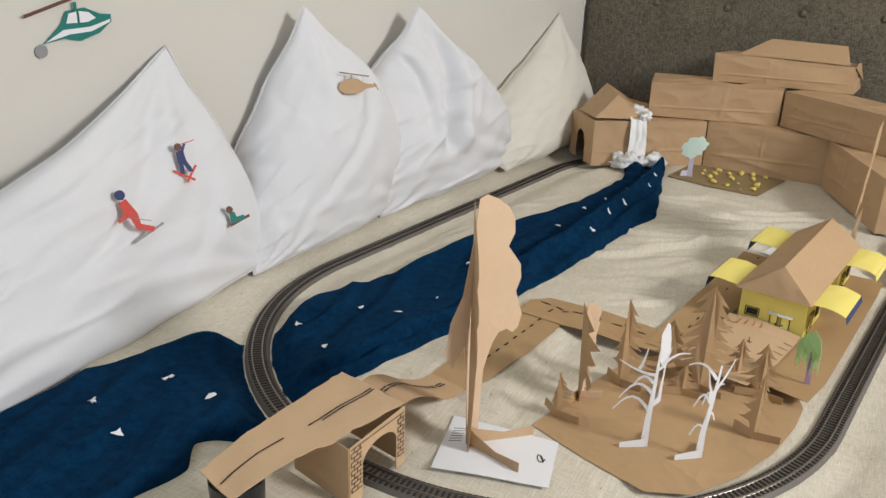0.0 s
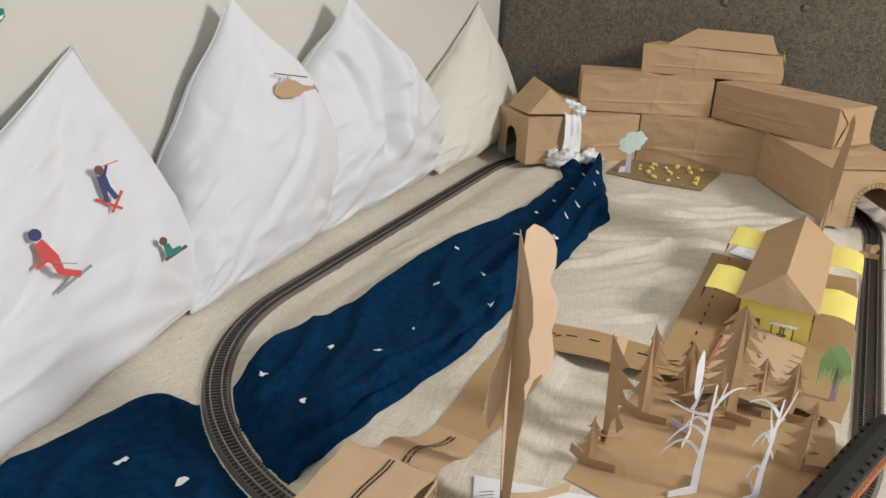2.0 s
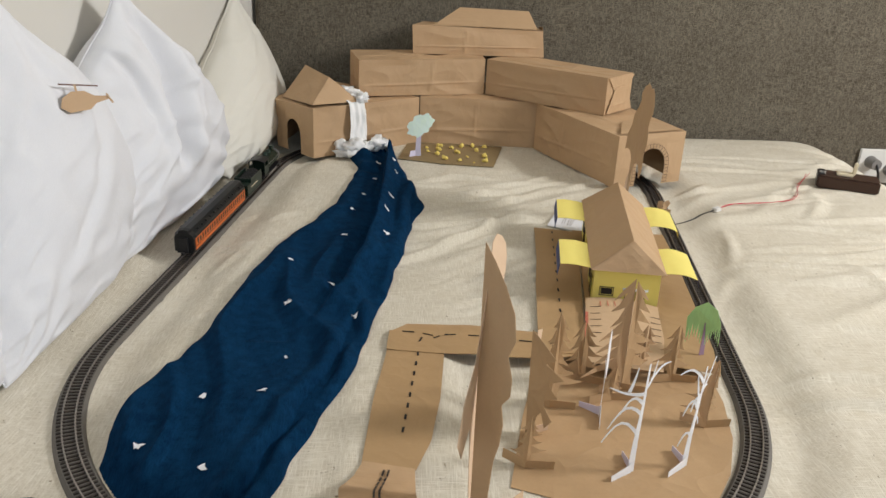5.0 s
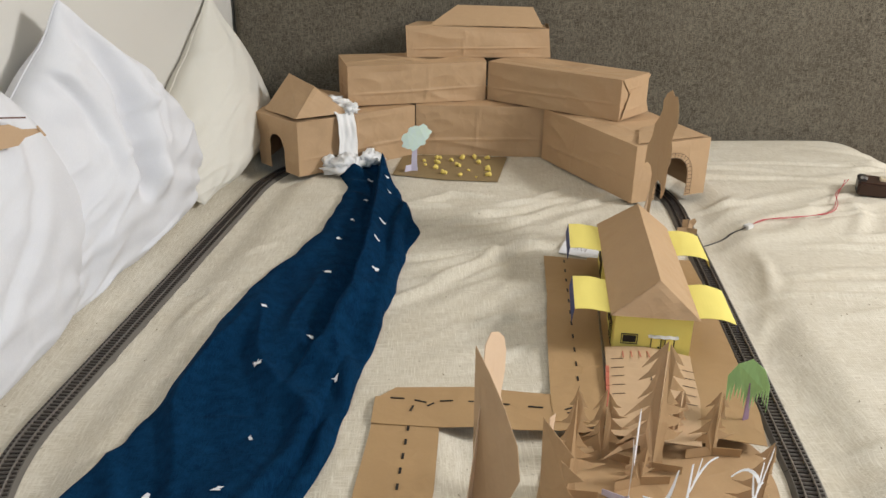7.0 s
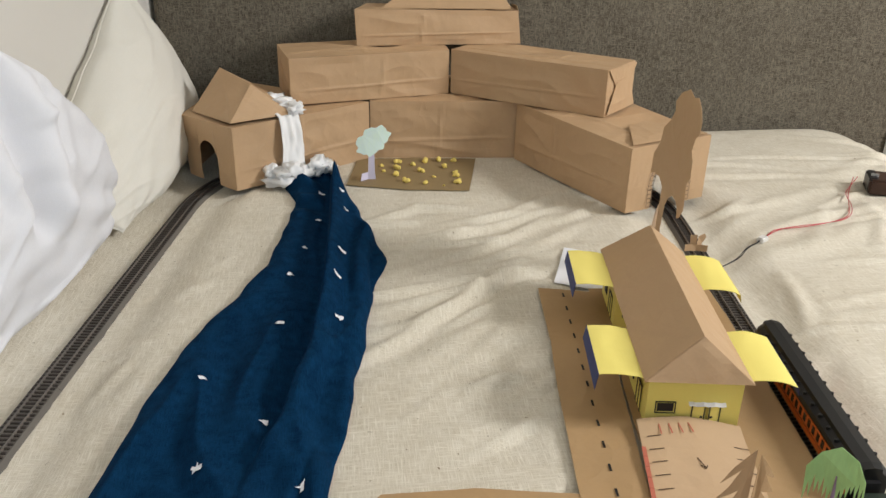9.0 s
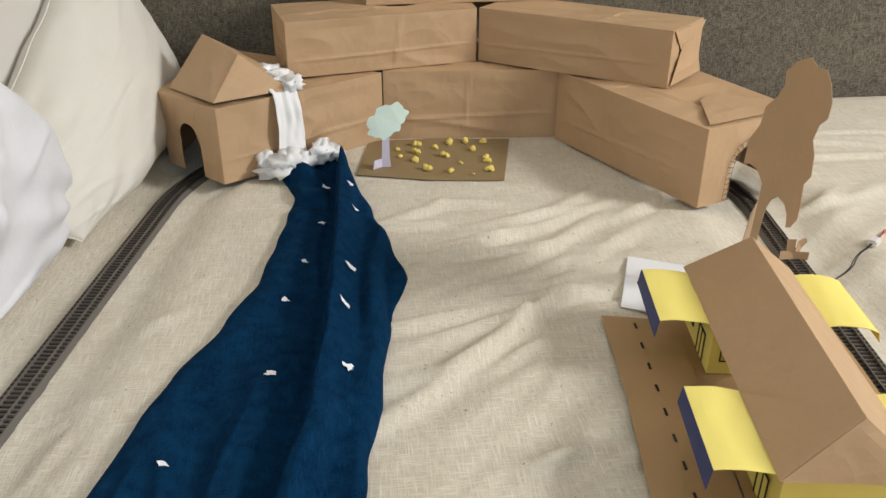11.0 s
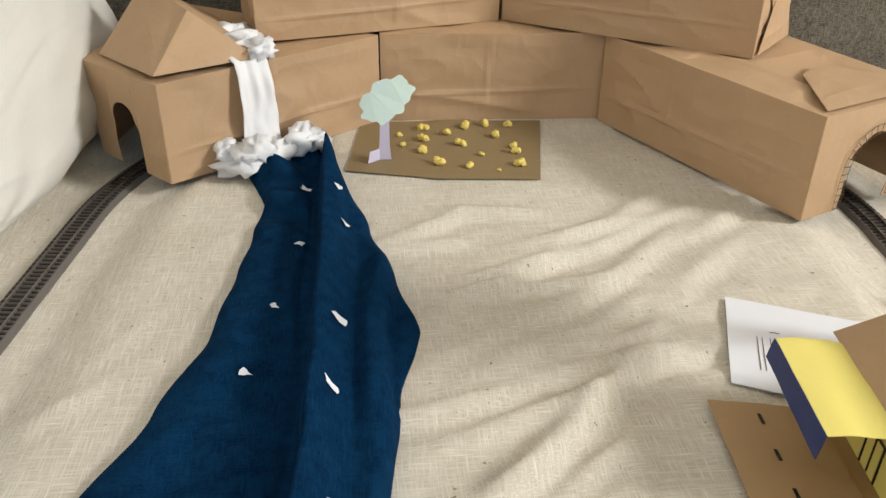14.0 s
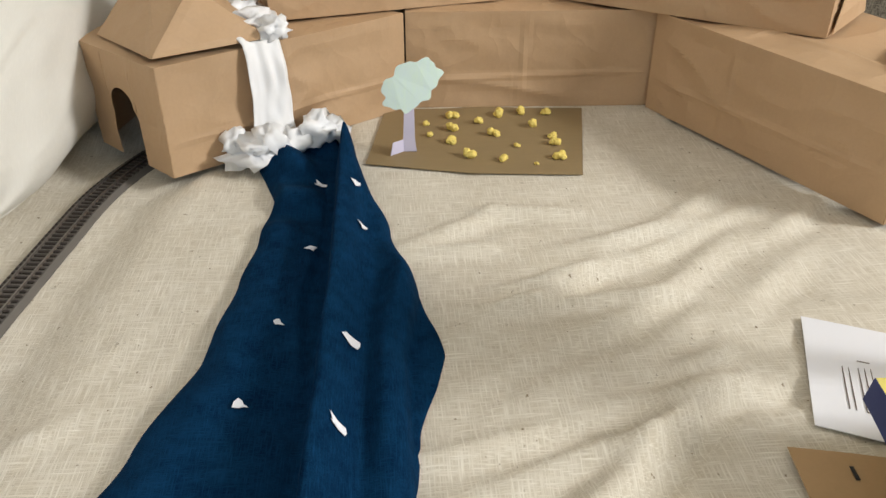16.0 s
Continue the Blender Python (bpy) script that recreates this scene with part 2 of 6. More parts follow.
# ---- bed ----
BED_X0, BED_X1, BED_Y0, BED_Y1 = -1.02, 1.12, -1.1, 2.42


def crease_lines():
    """Soft pressed creases of the cover: start, direction, length, width and height of each."""
    q = random.Random(11)
    out = []

    def family(n, xr, yr, ang, spread, ln, wd, ht):
        for _ in range(n):
            out.append((q.uniform(*xr), q.uniform(*yr), radians(q.gauss(ang, spread)), q.uniform(*ln), q.uniform(*wd), q.uniform(*ht), q.uniform(0, 9)))
    family(16, (-0.15, 0.35), (1.25, 1.95), 42, 7, (0.25, 0.60), (0.009, 0.018), (0.005, 0.010))
    family(26, (-0.20, 0.10), (0.98, 1.85), 16, 9, (0.16, 0.42), (0.006, 0.013), (0.005, 0.010))
    family(48, (0.40, 1.05), (0.55, 2.25), 4, 9, (0.30, 0.85), (0.006, 0.013), (0.004, 0.009))
    family(10, (0.45, 1.05), (0.5, 2.2), 15, 16, (0.50, 0.90), (0.016, 0.030), (0.004, 0.009))
    family(9, (-0.15, 0.02), (1.05, 1.85), 30, 14, (0.20, 0.40), (0.014, 0.024), (0.003, 0.006))
    family(22, (-0.70, -0.38), (1.05, 2.0), 30, 25, (0.08, 0.22), (0.006, 0.012), (0.002, 0.005))
    family(10, (0.30, 0.95), (1.0, 1.9), 62, 14, (0.15, 0.35), (0.010, 0.020), (0.004, 0.008))
    family(14, (-0.75, -0.15), (0.0, 2.0), 75, 20, (0.10, 0.30), (0.008, 0.014), (0.001, 0.003))
    family(8, (-0.30, 0.20), (0.40, 0.95), 60, 25, (0.10, 0.25), (0.008, 0.016), (0.001, 0.003))
    return out


def track_distance(X, Y):
    """How far each point of the plan lies from the middle line of the track."""
    cx, cy, r, ln, ta = -0.2288, 0.9135, 0.4911, 0.931, radians(7.22)
    a = (X - cx) * math.sin(ta) + (Y - cy) * math.cos(ta)
    b = (X - cx) * math.cos(ta) - (Y - cy) * math.sin(ta)
    a = np.where(a < 0, a, np.maximum(a - ln, 0))
    return np.abs(np.hypot(a, b) - r)


def bed_heights(X, Y):
    Z_ = np.full(X.shape, -0.0045)
    for x, y, a, ln, wd, ht, ph in crease_lines():
        u = (X - x) * math.cos(a) + (Y - y) * math.sin(a)
        v = -(X - x) * math.sin(a) + (Y - y) * math.cos(a) + 0.012 * np.sin(u * 14 + ph)
        k = np.clip(1 - np.abs(u) / (ln / 2), 0, 1)
        k = k * k * (3 - 2 * k)
        Z_ += ht * k * (np.exp(-(v / wd) ** 2) - 0.45 * np.exp(-((v + 1.8 * wd) / (1.2 * wd)) ** 2))
    # flattened under the track, the papers and the mountain
    flat = np.ones(X.shape)
    td = track_distance(X, Y)
    flat = np.clip((td - 0.028) / 0.03, 0, 1)
    for x0, x1, y0, y1 in ((-0.13, 0.22, 0.52, 0.95), (-0.04, 0.31, 0.90, 1.48), (-0.30, -0.02, 0.90, 1.03), (-0.32, -0.18, 0.45, 0.95), (-0.26, -0.03, 0.44, 0.60), (-0.29, 0.03, 1.90, 2.15), (0.04, 0.24, 1.42, 1.64), (-0.66, 0.47, 2.10, 2.45)):
        d = np.maximum(np.maximum(x0 - X, X - x1), np.maximum(y0 - Y, Y - y1))
        flat = np.minimum(flat, np.clip(d / 0.03, 0, 1))
    Z_ = np.where(Z_ > -0.0045, -0.0045 + (Z_ + 0.0045) * (0.05 + 0.95 * flat), Z_)
    Z_ += 0.0040 * (1 - flat)
    Z_ += 0.0035 * flat * np.sin(X * 7 + 1.5 * np.sin(Y * 5)) * np.sin(Y * 6 + X * 3)
    # pressed down under the track and under the paper forest
    k = 1 - np.clip((td - 0.026) / 0.10, 0, 1)
    sag = 0.0215 * k * k * (3 - 2 * k)
    for x0, x1, y0, y1 in ((-0.15, 0.24, 0.52, 0.93), (-0.23, -0.03, 0.45, 0.62)):
        e = np.maximum(np.maximum(x0 - X, X - x1), np.maximum(y0 - Y, Y - y1))
        k = 1 - np.clip(e / 0.05, 0, 1)
        sag = np.maximum(sag, 0.0140 * k * k * (3 - 2 * k))
    Z_ -= sag
    for D, r, h in ((X - BED_X0, 0.16, 0.11), (BED_X1 - X, 0.16, 0.11), (BED_Y1 - Y, 0.14, 0.08)):
        k = 1 - np.clip(D, 0, r) / r
        Z_ -= h * (1 - np.sqrt(np.maximum(0, 1 - k * k)))
    return Z_


def build_bed():
    bed = thing("bed", "wide bed with a creased cream linen cover", "bed")
    nx, ny = 300, 470
    X, Y = np.meshgrid(np.linspace(BED_X0, BED_X1, nx + 1), np.linspace(BED_Y0, BED_Y1, ny + 1), indexing="ij")
    Z_ = bed_heights(X, Y)
    bm = bmesh.new()
    vs = grid_mesh(bm, nx, ny, lambda a, b: (X[round(a * nx), round(b * ny)], Y[round(a * nx), round(b * ny)], Z_[round(a * nx), round(b * ny)] + 0.0006 * nz(X[round(a * nx), 0], Y[0, round(b * ny)], 1, 40)))
    rim = [vs[i][0] for i in range(nx + 1)] + [vs[nx][j] for j in range(1, ny + 1)] + [vs[i][ny] for i in range(nx - 1, -1, -1)] + [vs[0][j] for j in range(ny - 1, 0, -1)]
    low = [bm.verts.new((v.co.x, v.co.y, -0.40 + 0.01 * nz(v.co.x, v.co.y, 0, 12))) for v in rim]
    n = len(rim)
    for i in range(n):
        bm.faces.new((rim[i], low[i], low[(i + 1) % n], rim[(i + 1) % n]))
    part("bed_cover", bm, LINEN, bed, "creased natural linen bed cover", smooth=True)
    bm = bmesh.new()
    box(bm, (0.05, 0.66, -0.46), (2.0, 3.4, 0.2), bev=0.02)
    part("bed_frame", bm, TWEED, bed, "grey-brown upholstered bed frame")
    for x in (-0.85, 0.95):
        for y in (-0.95, 2.2):
            bm = bmesh.new()
            cyl(bm, Matrix.Translation((x, y, -0.57)), 0.025, 0.02)
            part("leg", bm, TIE_BROWN, bed)
    return bed


def build_headboard():
    hb = thing("headboard", "tall grey-brown tweed headboard with a row of buttons", "headboard")
    bx = [-0.492 + 0.2225 * i for i in range(-1, 10)]
    bz = (0.43, 0.64, 0.85)

    def front(a, b):
        x, z = -0.725 + 2.5 * a, -0.55 + 1.55 * b
        d = 0.0
        for zz in bz:
            if abs(z - zz) < 0.06:
                for x0 in bx:
                    r2 = (x - x0) ** 2 + (z - zz) ** 2
                    if r2 < 0.004:
                        d = max(d, math.exp(-r2 / 0.0004))
        return (x, 2.435 + 0.012 * d + 0.003 * nz(x, z, 0, 3), z)
    bm = bmesh.new()
    vs = grid_mesh(bm, 160, 110, front)
    edge = [(i, 0) for i in range(161)] + [(160, j) for j in range(1, 111)] + [(i, 110) for i in range(159, -1, -1)] + [(0, j) for j in range(109, 0, -1)]
    back = [bm.verts.new((vs[i][j].co.x, 2.54, vs[i][j].co.z)) for i, j in edge]
    n = len(edge)
    for k in range(n):
        i, j = edge[k]
        i2, j2 = edge[(k + 1) % n]
        bm.faces.new((vs[i][j], back[k], back[(k + 1) % n], vs[i2][j2]))
    bm.faces.new(back)
    part("panel", bm, TWEED, hb, smooth=True)
    me = None
    for zz in bz[:1]:
        for x0 in bx:
            if me is None:
                b2 = bmesh.new()
                bmesh.ops.create_uvsphere(b2, u_segments=14, v_segments=8, radius=0.011, matrix=Matrix.Diagonal((1, 0.5, 1, 1)))
                me = mesh_of("button", b2, TWEED, True)
            ob = new("button", me)
            ob.parent = hb
            ob.matrix_basis = Matrix.Translation((x0, 2.441, zz))
    return hb


build_bed()
build_headboard()

# ---- pillows ----
def cushion(name, A, B, C, D, thick, bows, mat, label, seed, wrinkle=0.009, ear=0.022, rounds=(0.0, 0.0, 0.0, 0.0), folds=(), group="pillows along the wall"):
    """A stuffed pillow between four corners. bows: how far each edge (AB, BC, CD, DA) swells outwards."""
    A, B, C, D = map(Vector, (A, B, C, D))
    ctr = (A + B + C + D) / 4
    nrm = ((C - A).cross(D - B)).normalized()
    if nrm.x < 0:
        nrm = -nrm
    N = 72

    def flat(u, v):
        p = A * (1 - u) * (1 - v) + B * u * (1 - v) + C * u * v + D * (1 - u) * v
        # u runs A->B, v runs A->D
        for k, (P, Q, s, w) in enumerate(((A, B, u, 1 - v), (B, C, v, u), (D, C, u, v), (A, D, v, 1 - u))):
            o = (P + Q) / 2 - ctr
            p = p + o.normalized() * bows[k] * math.sin(math.pi * s) * w * w
        for (cu, cv), K in (((0, 0), A), ((1, 0), B), ((1, 1), C), ((0, 1), D)):
            p = p + (K - ctr).normalized() * (ear if (cu, cv) == (0, 0) else -0.006) * math.exp(-((u - cu) ** 2 + (v - cv) ** 2) / 0.012)
        for (cu, cv), K, rd in (((0, 0), A, rounds[0]), ((1, 0), B, rounds[1]), ((1, 1), C, rounds[2]), ((0, 1), D, rounds[3])):
            p = p - (K - ctr).normalized() * rd * math.exp(-((u - cu) ** 2 + (v - cv) ** 2) / 0.045)
        e = min(u, v, 1 - u, 1 - v)
        p = p + (p - ctr).normalized() * 0.010 * nz(p.x, p.y + seed, p.z, 9) * max(0.0, 1 - e * 5)
        return p

    bm = bmesh.new()
    rows = {}
    for side in (1, -1):
        for i in range(N + 1):
            for j in range(N + 1):
                rim = i in (0, N) or j in (0, N)
                if rim and side == -1:
                    rows[side, i, j] = rows[1, i, j]
                    continue
                u, v = i / N, j / N
                s, r = 2 * u - 1, 2 * v - 1
                h = max(0.0, (1 - s ** 2) * (1 - r ** 2)) ** 0.44
                p = flat(u, v)
                cu, cv = (0 if u < .5 else 1), (0 if v < .5 else 1)
                dc = math.hypot(u - cu, v - cv)
                h *= 1 - 0.40 * math.exp(-(dc / 0.18) ** 2)
                ang = math.atan2(v - cv, u - cu)
                w = 0.9 * wrinkle * math.sin(ang * 13 + 6 * nz(u, v, seed, 2.5)) * math.exp(-dc * 3.2) * min(1, dc * 9)
                w += wrinkle * 2.2 * nz(u * 1.3, v * 1.3, seed, 1.7) + wrinkle * 0.55 * nz(u * 1.6, v * 1.6, seed + 2, 6.0) + wrinkle * 0.8 * max(0.0, 1 - abs(nz(u * 0.8, v * 1.5, seed + 9, 3.4)) * 7) * min(1, 3 * abs(nz(u, v, seed + 4, 3)))
                # tucked folds: a ridge beside a valley along a line across the case
                for u0, v0, u1, v1, dep, wd in folds:
                    dx, dy = u1 - u0, v1 - v0
                    ll = math.hypot(dx, dy)
                    a = ((u - u0) * dx + (v - v0) * dy) / ll
                    c = (-(u - u0) * dy + (v - v0) * dx) / ll + 0.02 * math.sin(a * 9 + seed)
                    k = max(0.0, min(1.0, a / 0.08)) * max(0.0, min(1.0, (ll - a) / 0.12))
                    w += k * dep * (math.exp(-((c - wd) / wd) ** 2) - 1.3 * math.exp(-((c + 0.45 * wd) / (0.6 * wd)) ** 2))
                rows[side, i, j] = bm.verts.new(p + nrm * (side * (thick * h) + (w * min(1, h * 2) if side == 1 else 0)))
    for side in (1, -1):
        for i in range(N):
            for j in range(N):
                q = [rows[side, i, j], rows[side, i + 1, j], rows[side, i + 1, j + 1], rows[side, i, j + 1]]
                bm.faces.new(q if side == 1 else q[::-1])
    pl = thing(name, label, "pillow", group)
    part("pillowcase", bm, mat, pl, smooth=True)
    # stitched seam along the rim
    cu_ = bpy.data.curves.new("seam", "CURVE")
    cu_.dimensions, cu_.bevel_depth, cu_.bevel_resolution = "3D", 0.0016, 1
    sp = cu_.splines.new("POLY")
    ring = [(i / 24, 0) for i in range(24)] + [(1, i / 24) for i in range(24)] + [(1 - i / 24, 1) for i in range(24)] + [(0, 1 - i / 24) for i in range(24)]
    sp.points.add(len(ring) - 1)
    for p, (u, v) in zip(sp.points, ring):
        p.co = (*flat(u, v), 1)
    sp.use_cyclic_u = True
    cu_.materials.append(mat)
    ob = new("seam", cu_)
    ob.parent = pl
    return pl


cushion("pillow", (-0.955, 0.775, 0.418), (-0.985, 0.02, 0.165), (-0.765, -0.02, -0.015), (-0.805, 0.905, 0.0), 0.060, (-0.055, 0.02, 0.0, 0.035), COTTON,
        "plump white cotton pillow with paper skiers on it", 1.0, rounds=(0.0, 0.0, 0.0, 0.020), folds=((0.05, 0.10, 0.55, 0.75, 0.006, 0.05), (0.02, 0.20, 0.25, 0.9, 0.005, 0.04)))
cushion("pillow", (-0.870, 1.090, 0.452), (-0.93, 0.90, 0.16), (-0.800, 0.815, -0.005), (-0.765, 1.320, -0.004), 0.074, (0.02, 0.0, 0.0, 0.115), COTTON,
        "plump white cotton pillow standing on one corner, with a paper helicopter", 2.0, wrinkle=0.008, ear=0.035, rounds=(0.0, 0.0, 0.0, 0.030), folds=((0.03, 0.35, 0.6, 0.75, 0.005, 0.05),))
cushion("pillow", (-0.805, 1.450, 0.436), (-0.90, 1.22, 0.18), (-0.78, 1.24, -0.010), (-0.700, 1.890, -0.003), 0.092, (0.02, 0.0, 0.0, 0.07), COTTON,
        "crumpled white cotton pillow with its corner folded in", 3.0, wrinkle=0.012, ear=0.03, rounds=(0.0, 0.0, 0.0, 0.035), folds=((0.02, 0.03, 0.55, 0.66, 0.026, 0.055), (0.0, 0.14, 0.36, 0.60, 0.007, 0.03), (0.30, 0.0, 0.55, 0.48, 0.008, 0.035)))
cushion("pillow", (-0.752, 2.250, 0.378), (-0.80, 1.75, 0.12), (-0.68, 1.73, -0.008), (-0.615, 2.355, 0.010), 0.080, (0.0, 0.0, 0.0, 0.02), CREAM_COTTON,
        "flat cream cotton pillow leaning in the corner", 4.0, wrinkle=0.005, rounds=(0.0, 0.0, 0.02, 0.0))


# ---- track: an oval of sectional track with a moulded ballast bed ----
R, STRAIGHT = 0.4911, 0.931
TA = radians(7.22)
T_DIR = Vector((math.sin(TA), math.cos(TA), 0))
T_RIGHT = Vector((math.cos(TA), -math.sin(TA), 0))
C_NEAR = Vector((-0.2288, 0.9135, 0))
C_FAR = C_NEAR + T_DIR * STRAIGHT
LOOP = 2 * STRAIGHT + 2 * math.pi * R
TRACK_Z = -0.0235          # the track presses into the soft cover


def on_track(s):
    """Place and heading, s metres along the loop, clockwise from the foot of the pillow-side straight."""
    s %= LOOP
    if s < STRAIGHT:
        return C_NEAR - T_RIGHT * R + T_DIR * s, TA
    s -= STRAIGHT
    if s < math.pi * R:
        a = s / R
        return C_FAR - T_RIGHT * R * math.cos(a) + T_DIR * R * math.sin(a), TA + a
    s -= math.pi * R
    if s < STRAIGHT:
        return C_FAR + T_RIGHT * R - T_DIR * s, TA + math.pi
    s -= STRAIGHT
    a = s / R
    return C_NEAR + T_RIGHT * R * math.cos(a) - T_DIR * R * math.sin(a), TA + math.pi + a


def track_pose(s, z=0.0):
    p, h = on_track(s)
    return Matrix.Translation((p.x, p.y, TRACK_Z + z)) @ Matrix.Rotation(-h, 4, "Z")


def sweep(bm, section, s0, s1, n):
    rings = []
    for i in range(n + 1):
        m = track_pose(s0 + (s1 - s0) * i / n)
        rings.append([bm.verts.new(m @ Vector((x, 0, z))) for x, z in section])
    k = len(section)
    for a, b in zip(rings, rings[1:]):
        for j in range(k):
            bm.faces.new((a[j], a[(j + 1) % k], b[(j + 1) % k], b[j]))
    bm.faces.new(rings[0])
    bm.faces.new(rings[-1][::-1])


def build_track():
    bed_sec = [(-0.0215, 0.0), (-0.0205, 0.003), (-0.0165, 0.0075), (0.0165, 0.0075), (0.0205, 0.003), (0.0215, 0.0)]
    rail = lambda c: [(c - 0.0013, 0.0085), (c - 0.0005, 0.0093), (c - 0.0005, 0.0105), (c - 0.0009, 0.0113), (c + 0.0009, 0.0113), (c + 0.0005, 0.0105), (c + 0.0005, 0.0093), (c + 0.0013, 0.0085)]
    pieces, ends = 16, []
    tie = bmesh.new()
    box(tie, (0, 0, 0.0082), (0.0305, 0.0034, 0.0018), bev=0.0003)
    tie_me = mesh_of("sleeper", tie, TIE_BROWN)
    for i in range(pieces):
        s0, s1 = LOOP * i / pieces, LOOP * (i + 1) / pieces
        tr = thing("track_section", "section of grey-brown model railway track with moulded ballast", "model track", "track sections of the oval")
        bm = bmesh.new()
        sweep(bm, bed_sec, s0 + 0.0004, s1 - 0.0004, 26)
        part("track_bed", bm, TRACK_GREY, tr)
        for c in (-0.0083, 0.0083):
            bm = bmesh.new()
            sweep(bm, rail(c), s0, s1, 26)
            part("rail", bm, RAIL_METAL, tr)
        nt = round((s1 - s0) / 0.0082)
        for k in range(nt):
            ob = new("sleeper", tie_me)
            ob.parent = tr
            ob.matrix_basis = track_pose(s0 + (k + 0.5) * (s1 - s0) / nt)


build_track()


# ---- folded paper bags that make the mountain ----
def quad_panel(bm, P, n1, n2, amp, seed, hole=None):
    """A panel between corners P (bottom-left, bottom-right, top-right, top-left), gently buckled. hole: (x0, x1, spring, top) of an arched opening, as fractions."""
    a, b, c, d = map(Vector, P)
    nrm = (b - a).cross(d - a).normalized()

    def f(u, v):
        p = a * (1 - u) * (1 - v) + b * u * (1 - v) + c * u * v + d * (1 - u) * v
        w = min(1, 6 * min(u, 1 - u, v, 1 - v))
        q = nz(p.x + seed, p.y, p.z, 9) + 0.9 * (0.5 - abs(nz(p.x * 0.6, p.y + seed, p.z * 1.6, 13)) * 2.4)
        # pressed fold lines across and along the paper
        v0, u0 = 0.34 + 0.12 * math.sin(seed * 3.1), 0.5 + 0.14 * math.sin(seed * 1.7)
        fold = math.exp(-((v - v0 - 0.08 * (u - 0.5)) / 0.030) ** 2) + 0.7 * math.exp(-((u - u0 - 0.03 * (v - 0.5)) / 0.014) ** 2)
        return p + nrm * (amp * q + 0.55 * amp * fold) * w
    if not hole:
        grid_mesh(bm, n1, n2, f)
        return
    x0, x1, sp, top = hole
    xm, rx = (x0 + x1) / 2, (x1 - x0) / 2
    K = 14
    arch = []
    for i in range(K + 1):
        t = math.pi * (1 - i / K)
        arch.append((xm + rx * math.cos(t), sp + (top - sp) * math.sin(t)))
    cols = [(x, y) for x, y in arch]
    # above the arch
    grid_mesh(bm, K, 6, lambda s, t: f(cols[round(s * K)][0], cols[round(s * K)][1] * (1 - t) + t))
    # beside the arch
    for lo, hi in ((0.0, x0), (x1, 1.0)):
        vs = sorted({0, sp * 0.5, sp, sp + (1 - sp) * 0.33, sp + (1 - sp) * 0.66, 1.0})
        grid_mesh(bm, 5, len(vs) - 1, lambda s, t: f(lo + (hi - lo) * s, vs[round(t * (len(vs) - 1))]))


def bag(name, base, top, label, seed, hole=None, hole_side=-1, bottom=False, amp=0.0036):
    """A stuffed paper bag: one sheet a side, folded at the edges."""
    ob = thing(name, label, "paper bag", "paper bags of the mountain")

    def sheet(nm, corners, sd, k=1.0, hole=None, n1=56, n2=36):
        bm = bmesh.new()
        quad_panel(bm, corners, n1, n2, amp * k, sd, hole)
        bmesh.ops.remove_doubles(bm, verts=bm.verts, dist=0.0002)
        o = part(nm, bm, KRAFT, ob)
        so = o.modifiers.new("paper thickness", "SOLIDIFY")
        so.thickness = 0.0008
    for i in range(4):
        j = (i + 1) % 4
        sheet("side_panel", (base[i], base[j], top[j], top[i]), seed + i, hole=hole if i == hole_side else None)
    sheet("top_panel", (top[0], top[1], top[2], top[3]), seed + 7, 1.2)
    if bottom:
        sheet("bottom_panel", (base[3], base[2], base[1], base[0]), seed, 0.0)
    return ob


def prism(pts, z0, z1, lean=0.0):
    return [(x, y, z0) for x, y in pts], [(x + lean * nz(x, y, 1, 30), y + lean * nz(x, y, 2, 30), z1) for x, y in pts]


H1 = 0.133
# left tunnel bag: face between the first two corners
b, t = prism([(-0.610, 2.062), (-0.500, 1.949), (-0.222, 2.140), (-0.545, 2.36)], 0.0, H1)
t[0] = (-0.622, 2.085, 0.126)
left_bag = bag("tunnel_bag", b, t, "brown paper bag with an arched tunnel mouth over the track", 1.0, hole=(0.30, 0.66, 0.42, 0.68), hole_side=0)
b, t = prism([(-0.219, 2.145), (0.122, 2.126), (0.135, 2.385), (-0.205, 2.39)], 0.0, H1)
mid_bag = bag("mountain_bag", b, t, "smooth brown paper bag standing behind the field", 2.0)
b, t = prism([(0.112, 2.119), (0.266, 1.775), (0.456, 1.853), (0.335, 2.21)], 0.0, H1)
right_bag = bag("tunnel_bag", b, t, "brown paper bag with an arched tunnel mouth outlined in ink", 3.0, hole=(0.30, 0.72, 0.38, 0.72), hole_side=1)
b, t = prism([(-0.390, 2.108), (-0.036, 2.196), (-0.045, 2.36), (-0.425, 2.27)], H1 + 0.003, 0.236)
bag("mountain_bag", b, t, "long brown paper bag laid across two others", 4.0, bottom=True)
b, t = prism([(-0.030, 2.200), (0.270, 1.980), (0.360, 2.075), (0.060, 2.31)], H1 + 0.003, 0.236)
bag("mountain_bag", b, t, "long brown paper bag laid slantwise on the mountain", 5.0, bottom=True)
b, t = prism([(-0.243, 2.235), (0.140, 2.255), (0.150, 2.39), (-0.225, 2.375)], 0.238, 0.312)
t = [(-0.247, 2.240, 0.318), (0.132, 2.262, 0.311), (0.135, 2.385, 0.305), (-0.215, 2.372, 0.312)]
crown_bag = bag("mountain_bag", b, t, "brown paper bag with an upturned flap crowning the mountain", 6.0, bottom=True)


